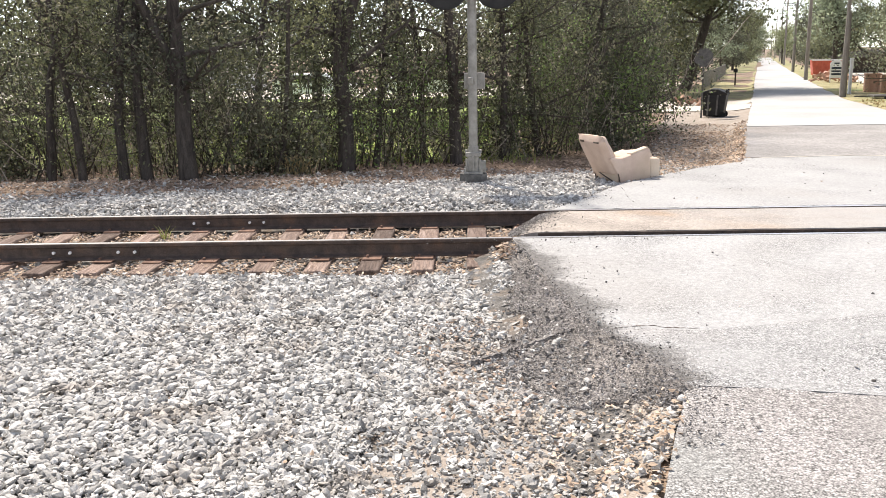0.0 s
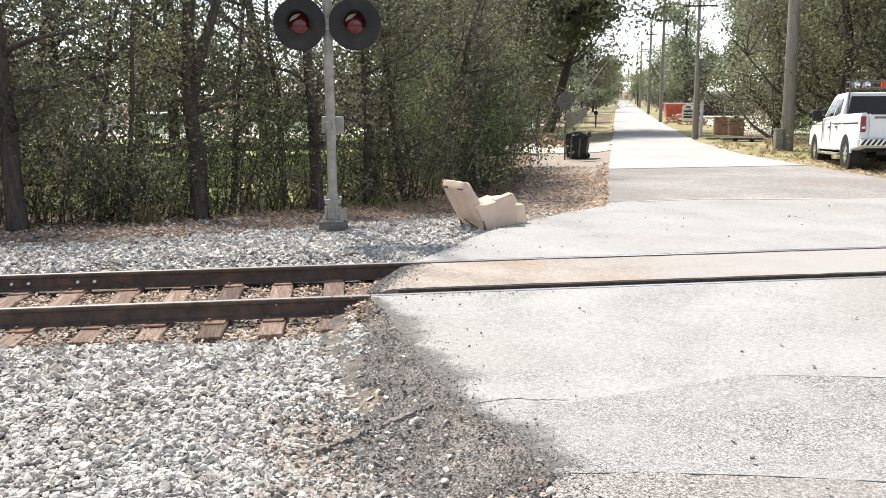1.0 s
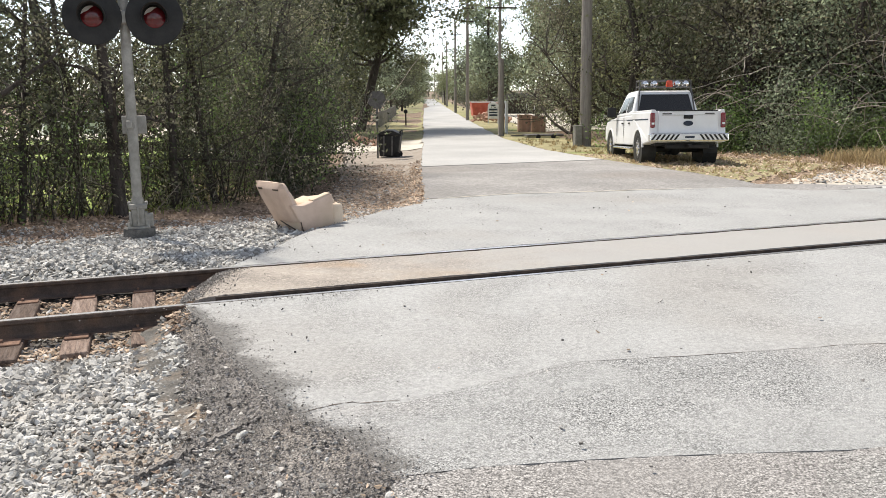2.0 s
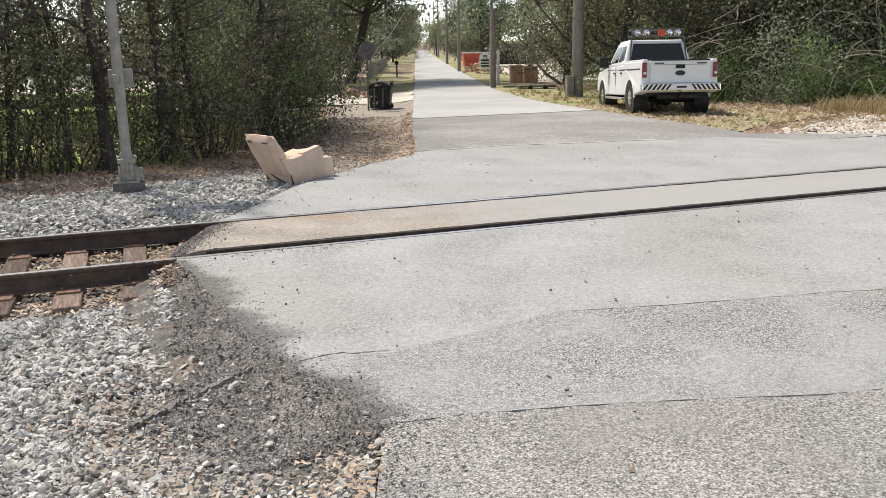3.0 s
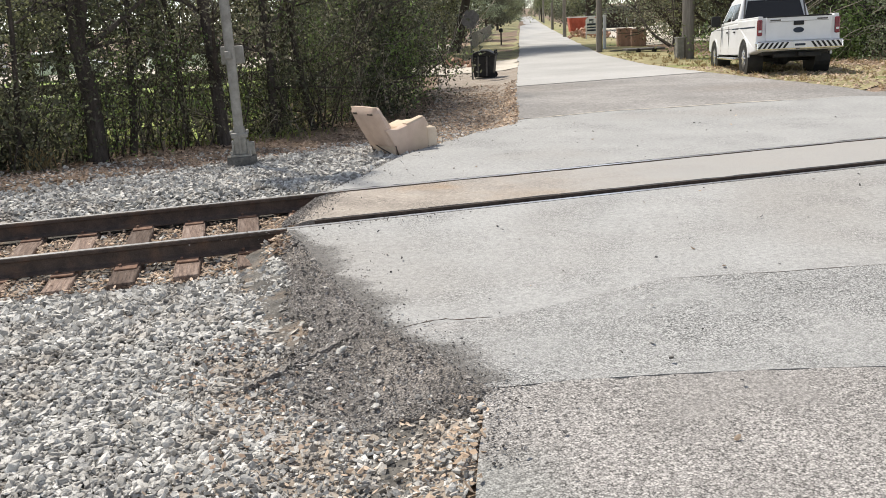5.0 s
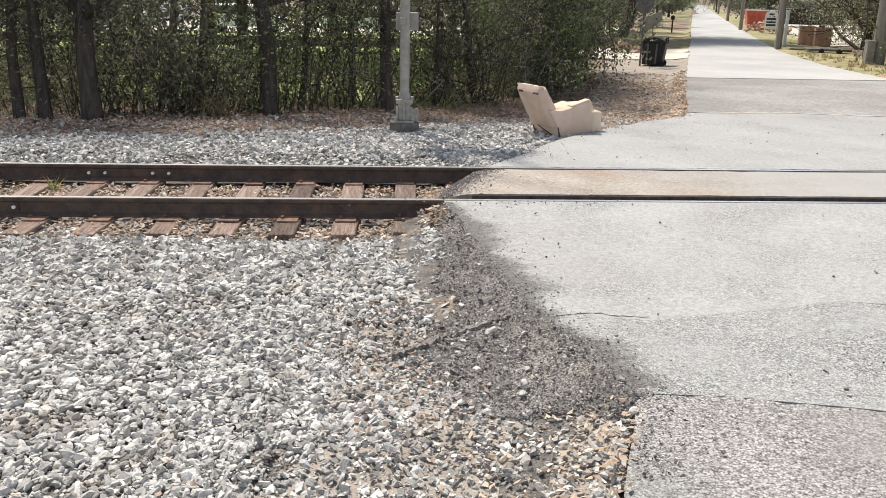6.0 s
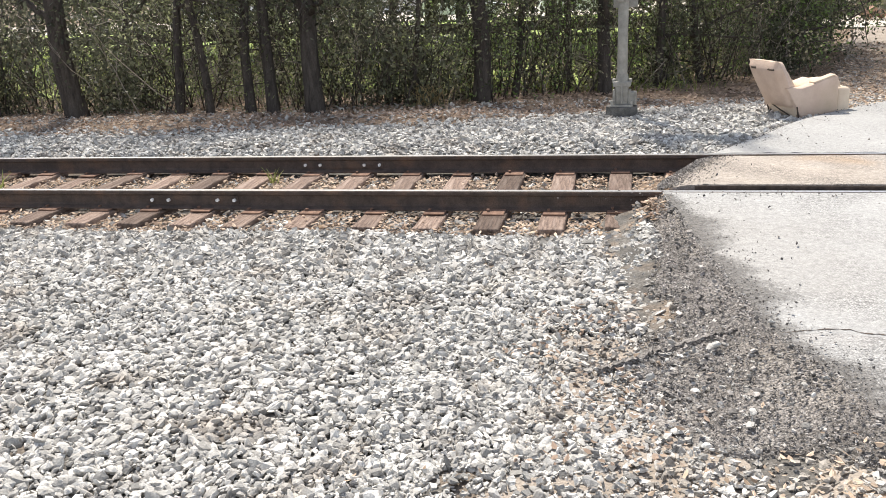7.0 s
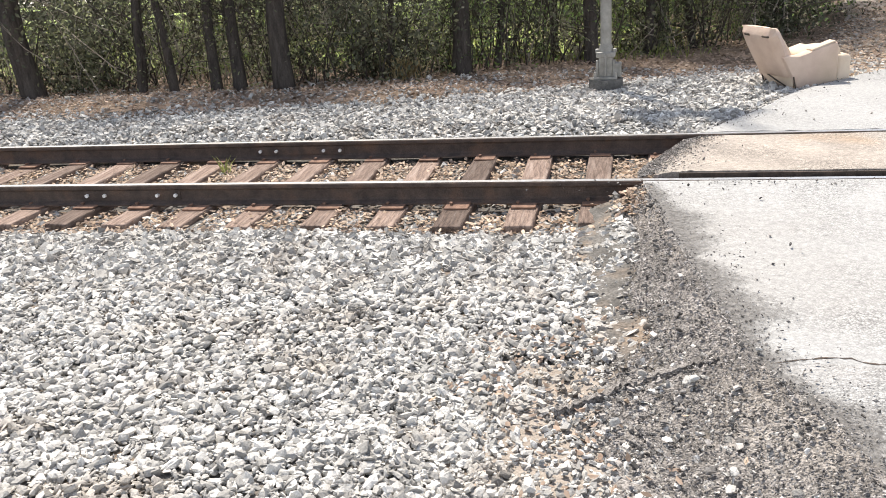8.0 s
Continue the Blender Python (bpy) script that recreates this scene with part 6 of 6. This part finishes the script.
def shrub(at, h, w, seed, leaves, leaf_size, material, label, stems=14, group="undergrowth by the track", dense=0.0):
    """Many thin upright stems with loose foliage."""
    rng = np.random.default_rng(seed)
    t = thing("shrub", pose(*at), label, "shrub", group)
    lines, cs = [], []
    for k in range(stems):
        p = (rng.normal(0, w * 0.32), rng.normal(0, w * 0.22), -0.05)
        L = h * rng.uniform(0.55, 1.15)
        s = wander(rng, p, (rng.normal(0, 0.30), rng.normal(0, 0.22), 1), L, 7, 0.16)
        rr = rng.uniform(0.006, 0.018)
        lines.append((s, np.linspace(rr, rr * 0.35, 8)))
        for q in range(5):
            i = rng.integers(1, 8)
            b = wander(rng, s[i], rng.normal(0, 1, 3) + np.array([0, 0, 0.4]), rng.uniform(0.2, 0.55) * h * 0.4, 4, 0.25)
            lines.append((b, np.linspace(rr * 0.5, rr * 0.2, 5)))
            cs += [b[-1], b[2], s[i]]
    V, F = tubes(lines, 4)
    mesh_part("branchwork", mesh_from("branchwork", V, F, M["bark"] if seed % 3 else M["twig"], True), t, "thin upright stems")["kind"] = "stuff"
    cs = np.array(cs)
    w8 = rng.uniform(0, 1, len(cs)) ** (0.5 if dense else 2.0)
    c = cs[rng.choice(len(cs), leaves, p=w8 / w8.sum())] + rng.normal(0, 0.15 + dense, (leaves, 3))
    c[:, 2] = np.abs(c[:, 2])
    mesh_part("foliage", leaves_mesh("foliage", c, leaf_size, material, rng), t)["kind"] = "stuff"
    return t


def G(x, y):
    return (x, y, float(ground_z(x, y)))


near_trees = [(-12.4, 6.2, 0.13, 0.02), (-9.4, 5.9, 0.18, -0.03), (-7.65, 6.1, 0.075, 0.05), (-7.06, 6.1, 0.07, -0.04), (-6.35, 6.15, 0.085, -0.06), (-5.95, 6.15, 0.10, -0.05), (-5.22, 6.15, 0.155, -0.09),
              (-3.8, 7.2, 0.05, 0.04), (-2.68, 7.5, 0.16, -0.10), (-2.2, 8.2, 0.07, 0.10), (-0.58, 8.4, 0.13, -0.05), (0.35, 9.3, 0.09, 0.08), (1.2, 9.9, 0.08, -0.05), (2.2, 11.2, 0.12, 0.04), (3.2, 13.2, 0.13, 0.06),
              (3.6, 15.8, 0.16, 0.03), (3.5, 18.4, 0.15, 0.02)]
kinds = ["leaf_olive", "leaf_dark", "leaf", "leaf", "leaf_dark"]
for k, (x, y, r, ln) in enumerate(near_trees):
    if k < 12:
        tree(G(x, y), 5.4 + (k * 37 % 11) * 0.12, r, 100 + k, (4700 if k < 6 else 3000) if k < 9 else 4100, 0.066, M[kinds[k % 5]], (ln, 0.02), 0.34 if k < 9 else 0.24, 2.0,
             "slender dark-trunked tree with sparse leaves at the woods edge", 15, 0.30, low=4 if k < 9 else 10, bare=(0.35 if k < 6 else 0.9) if k < 9 else 0.25, patchy=2.5, fork={6: -0.32, 8: 0.22}.get(k))
    else:
        tree(G(x, y), 4.6 + (k * 37 % 11) * 0.12, r, 100 + k, 8500, 0.062, M[("leaf", "leaf_dark", "leaf_olive")[k % 3]], (ln * 1.2, 0.0), 0.14, 1.9,
             "leafy tree with a full green crown beside the road", 15, 0.40, low=14, bare=0.2)
# second row, deeper in the strip
for k in range(9):
    x = -13 + 1.95 * k
    tree(G(x, 9.6 + (k % 3) * 0.7 + max(0, x + 1) * 0.6), 5.2 + (k % 4) * 0.3, 0.08 + 0.02 * (k % 3), 160 + k, 1100 if x < -1 else 2200, 0.08, M[kinds[(k * 2 + 1) % 5]], (0.05 * (-1) ** k, 0), 0.22, 2.1, "slender tree in the strip of woods", 14, 0.42, low=3, bare=0.5 if x < -1 else 0.3, patchy=2.5)
shrub_kinds = ["leaf", "leaf_dark", "leaf_yellow", "leaf_yellow", "leaf_olive"]
for k in [q for q in range(36) if q * 7 % 5]:
    x = -13.4 + 0.45 * k
    y = float(np.interp(x, [-13, -5, -2.5, 0.5, 2.2], [6.6, 6.8, 8.0, 9.1, 10.7])) + (k % 3) * 0.5
    shrub(G(x, y), 1.15 + (k * 29 % 7) * 0.28, 1.2, 200 + k, 520 + (k * 53 % 5) * 190, 0.064, M[shrub_kinds[k % 5] if k < 24 else ("leaf", "leaf_yellow", "leaf_green", "leaf_olive", "leaf_green")[k % 5]], "thin leafy shrub with many upright stems under the trees", 17)
for k in range(9):
    y = 11.4 + 1.0 * k
    x = float(np.interp(y, [11.4, 14, 17, 20, 24], [2.9, 3.8, 4.1, 3.9, 4.2])) - 0.2 * (k % 3)
    shrub(G(x, y), 2.4 + (k % 4) * 0.5, 1.5, 240 + k, 2800, 0.095, M[("leaf_dark", "leaf_green", "leaf_dark")[k % 3]], "dense leafy shrub at the road verge", 13, dense=0.14)

# dark evergreen bushes under the trees
for k, (x, y, h) in enumerate(((-4.3, 7.1, 2.4), (-3.8, 7.4, 1.9), (-9.0, 6.6, 2.2), (-11.6, 6.6, 2.4), (0.1, 9.4, 2.2), (-1.7, 8.9, 2.3))):
    shrub(G(x, y), h, 1.3, 280 + k, (4600 if x < -8 else 3000) if x < -3 else 2200, 0.078, M["leaf_dark"], "dense dark evergreen bush under the trees", 14, dense=0.16)
tufts("dry_grass", scatter(rng, 9, -3.7, -3.35, 6.9, 7.1, lambda x, y: x < 0), 0.34, M["grass_dry"], rng, "clump of dry straw-coloured stalks", 14, 0.25)

# tall oaks by the road, and the woods behind the truck
oak = tree(G(12.4, 42.0), 10.5, 0.30, 300, 26000, 0.24, M["leaf"], (0.30, 0.0), 0.38, 6.0, "tall oak with a broad dark green crown over the road", 22, 0.42, group="tall trees along the road", tips=14)
wood_a = tree(G(18.0, 21.5), 9.5, 0.20, 301, 15000, 0.125, M["leaf"], (0.02, 0.02), 0.06, 3.4, "tall dense tree in the woods behind the truck", 20, 0.48, group="woods behind the truck", tips=14)
wood_b = tree(G(20.3, 17.5), 9.0, 0.18, 302, 15000, 0.12, M["leaf_olive"], (-0.03, 0.0), 0.06, 3.3, "tall grey-green tree in the woods behind the truck", 20, 0.48, group="woods behind the truck", tips=14)
wood_c = tree(G(22.0, 14.6), 8.5, 0.18, 303, 15000, 0.12, M["leaf_grey"], (0.03, 0.0), 0.06, 3.2, "tall leafy tree in the woods behind the truck", 20, 0.46, group="woods behind the truck", tips=14)
# lighter-built trees for the distance
far_a = tree(G(27.5, 36.0), 10.0, 0.20, 304, 4200, 0.28, M["leaf_dark"], (0.02, 0.02), 0.05, 3.6, "dense dark green tree far along the road", 12, 0.55, group="far trees", tips=5)
far_b = tree(G(33.0, 38.0), 9.6, 0.20, 305, 4200, 0.28, M["leaf_grey"], (0.0, 0.02), 0.05, 3.5, "dense olive tree far along the road", 12, 0.55, group="far trees", tips=5)
far_c = tree(G(3.0, 34.0), 9.8, 0.20, 306, 4200, 0.28, M["leaf"], (-0.02, 0.0), 0.05, 3.6, "leafy green tree far along the road", 12, 0.55, group="far trees", tips=5)
for k, (src, x, y, s) in enumerate(((wood_a, 24.2, 12.2, 0.95), (wood_b, 26.6, 11.6, 1.0), (wood_c, 20.8, 23.6, 1.0), (wood_a, 22.3, 19.0, 1.15), (wood_b, 25.0, 16.0, 1.2), (wood_c, 28.5, 14.0, 1.2), (wood_a, 31.0, 11.0, 1.1),
                                    (wood_b, 20.9, 31.2, 0.95), (wood_c, 23.2, 34.8, 1.1), (wood_a, 21.8, 26.8, 1.0), (wood_b, 26, 29, 1.1), (wood_c, 27, 40, 1.0), (wood_a, 30, 18, 1.2), (wood_b, 34, 15, 1.2), (wood_b, 23.6, 21.5, 1.15), (wood_c, 26.4, 20.0, 1.2), (wood_a, 28.6, 22.5, 1.3), (wood_c, 24.4, 25.2, 1.2), (wood_b, 32.0, 19.5, 1.3))):
    copy_thing(src, pose(*G(x, y), 0, 0, 67 * k) @ Matrix.Scale(s, 4))
# high crowns behind the strip of woods
high = tree(G(-13.0, 20.0), 8.6, 0.17, 307, 4200, 0.15, M["leaf_dark"], (0.03, 0.0), 0.22, 3.4, "tall tree with a thin dark crown behind the woods edge", 18, 0.5, group="tall trees behind the woods edge", tips=9, bare=0.55, patchy=2.0)
for k, (x, y, s) in enumerate(((-9.2, 20.2, 1.2), (-5.6, 22.4, 1.25), (-2.4, 20.4, 1.2), (1.0, 22.2, 1.2), (-17.5, 21.5, 1.2), (-7.4, 25.5, 1.4), (-12.8, 24.0, 1.35), (-16.3, 17.5, 1.15), (-10.9, 17.8, 1.1), (-21.5, 18.5, 1.3), (-8.8, 13.4, 0.85), (-6.9, 14.6, 0.9), (-11.4, 14.2, 0.9))):
    copy_thing(high, pose(*G(x, y), 0, 0, 53 * k + 20) @ Matrix.Scale(s, 4))
copy_thing(oak, pose(*G(8.2, 36.0), 0, 0, 140) @ Matrix.Scale(0.9, 4))
copy_thing(high, pose(*G(2.4, 27.0), 0, 0, 250) @ Matrix.Scale(1.05, 4))
far_spots = [(27, 23, 1.2), (31, 46, 1.2), (36, 52, 1.3), (33, 70, 1.2), (36.5, 67, 1.15), (40, 66, 1.3), (44, 64, 1.3), (38, 82, 0.95), (42, 80, 1.2), (38, 20, 1.4), (42, 26, 1.4), (36, 26, 1.3), (40, 13, 1.4), (48, 20, 1.5), (33, 31, 1.3), (45, 34, 1.5), (30, 34, 1.2),
             (9.0, 40.0, 0.95), (13.5, 52.0, 0.9), (5, 46, 1.1), (7, 56, 1.1), (12, 68, 1.1), (17, 80, 1.1), (22, 92, 1.0)]
for k in range(11):
    y = 46 + 9 * k
    far_spots.append((float(road_left(y)) - (5.0 if y < 86 else 3.0) - (k % 2), y, 0.66 + 0.06 * (k % 4)))
    if k > 3:
        far_spots.append((float(road_right(y)) + 4.6 + 2 * (k % 2), y, 0.70 + 0.07 * (k % 3)))
for k in range(13):
    y = 150 + 21 * k
    far_spots.append((float(road_left(y)) - 1.9 - (k % 2), y, 0.95 + 0.1 * (k % 3)))
    far_spots.append((float(road_right(y)) + 2.2 + (k % 2), y - 8, 0.9 + 0.12 * (k % 2)))
tree(G(float(road_right(150)) + 0.5, 150), 6.5, 0.16, 308, 3800, 0.24, M["leaf_yellow"], (-0.10, 0.0), 0.3, 3.6, "light yellow-green tree leaning over the far lane", 12, 0.5, group="far trees", tips=5)
for k in range(5):
    far_spots.append((135 + 4.5 * k, 418 + 6 * (k % 2), 1.1))
for k in range(16):
    far_spots.append((-62 + 4.6 * k, 70 + 5 * (k % 3), 0.62 + 0.08 * (k % 4)))
for k in range(9):
    far_spots.append((-28 + 7 * k, -34 - 3 * (k % 3), 1.2))
for k, (x, y, s) in enumerate(far_spots):
    copy_thing((far_a, far_b, far_c)[(k * 7 + k // 3) % 3], pose(*G(x, y), 0, 0, 41 * k) @ Matrix.Scale(s, 4))

# bushes and bare vines behind the truck
for k in range(16):
    x = 16.6 + 0.85 * k
    y = float(np.interp(x, [16.6, 20, 24, 30], [17.4, 12.5, 9.4, 8.3])) + (k % 3) * 0.5
    shrub(G(x, y), 1.5 + (k * 31 % 5) * 0.22, 1.8, 320 + k, 4600, 0.085, M[("leaf_green", "leaf_yellow", "leaf_green", "leaf_grey")[k % 4]], "tangled green bush at the edge of the woods", 13, "bushes behind the truck", 0.14)


def vines(at, seed, n, size, label):
    rng = np.random.default_rng(seed)
    t = thing("vine_tangle", pose(*at), label, "vine", "bare vines behind the truck")
    for k in range(n):
        p = (rng.normal(0, size[0] * 0.35), rng.normal(0, size[1] * 0.3), rng.uniform(0.5, size[2]))
        d, sag = np.array([rng.normal(0, 1), rng.normal(0, 0.4), rng.uniform(-0.1, 0.6)]), rng.uniform(0.02, 0.14)
        pts = [np.array(p)]
        for q in range(16):
            d = d / np.linalg.norm(d) + rng.normal(0, 0.07, 3) - np.array([0, 0, sag])
            pts.append(pts[-1] + d / np.linalg.norm(d) * 0.15)
        pts = np.array(pts)
        pts[:, 2] = np.maximum(pts[:, 2], 0.05)
        rr = rng.uniform(0.005, 0.014)
        V, F = tubes([(pts, np.linspace(rr, rr * 0.45, 17))], 4)
        mesh_part("stem", mesh_from("stem", V, F, M["twig"], True), t)


vines(G(21.4, 10.9), 400, 60, (5.0, 1.4, 3.6), "bare grey tangled vines and branches")
vines(G(18.5, 14.6), 401, 40, (3.0, 1.2, 2.6), "bare grey vines over the bushes")
vines(G(22.9, 9.9), 403, 70, (5.0, 1.2, 4.2), "bare grey twisted branches above the bushes")
vines(G(25.0, 8.9), 402, 90, (4.8, 1.2, 3.9), "bare grey branches hanging over the bushes")
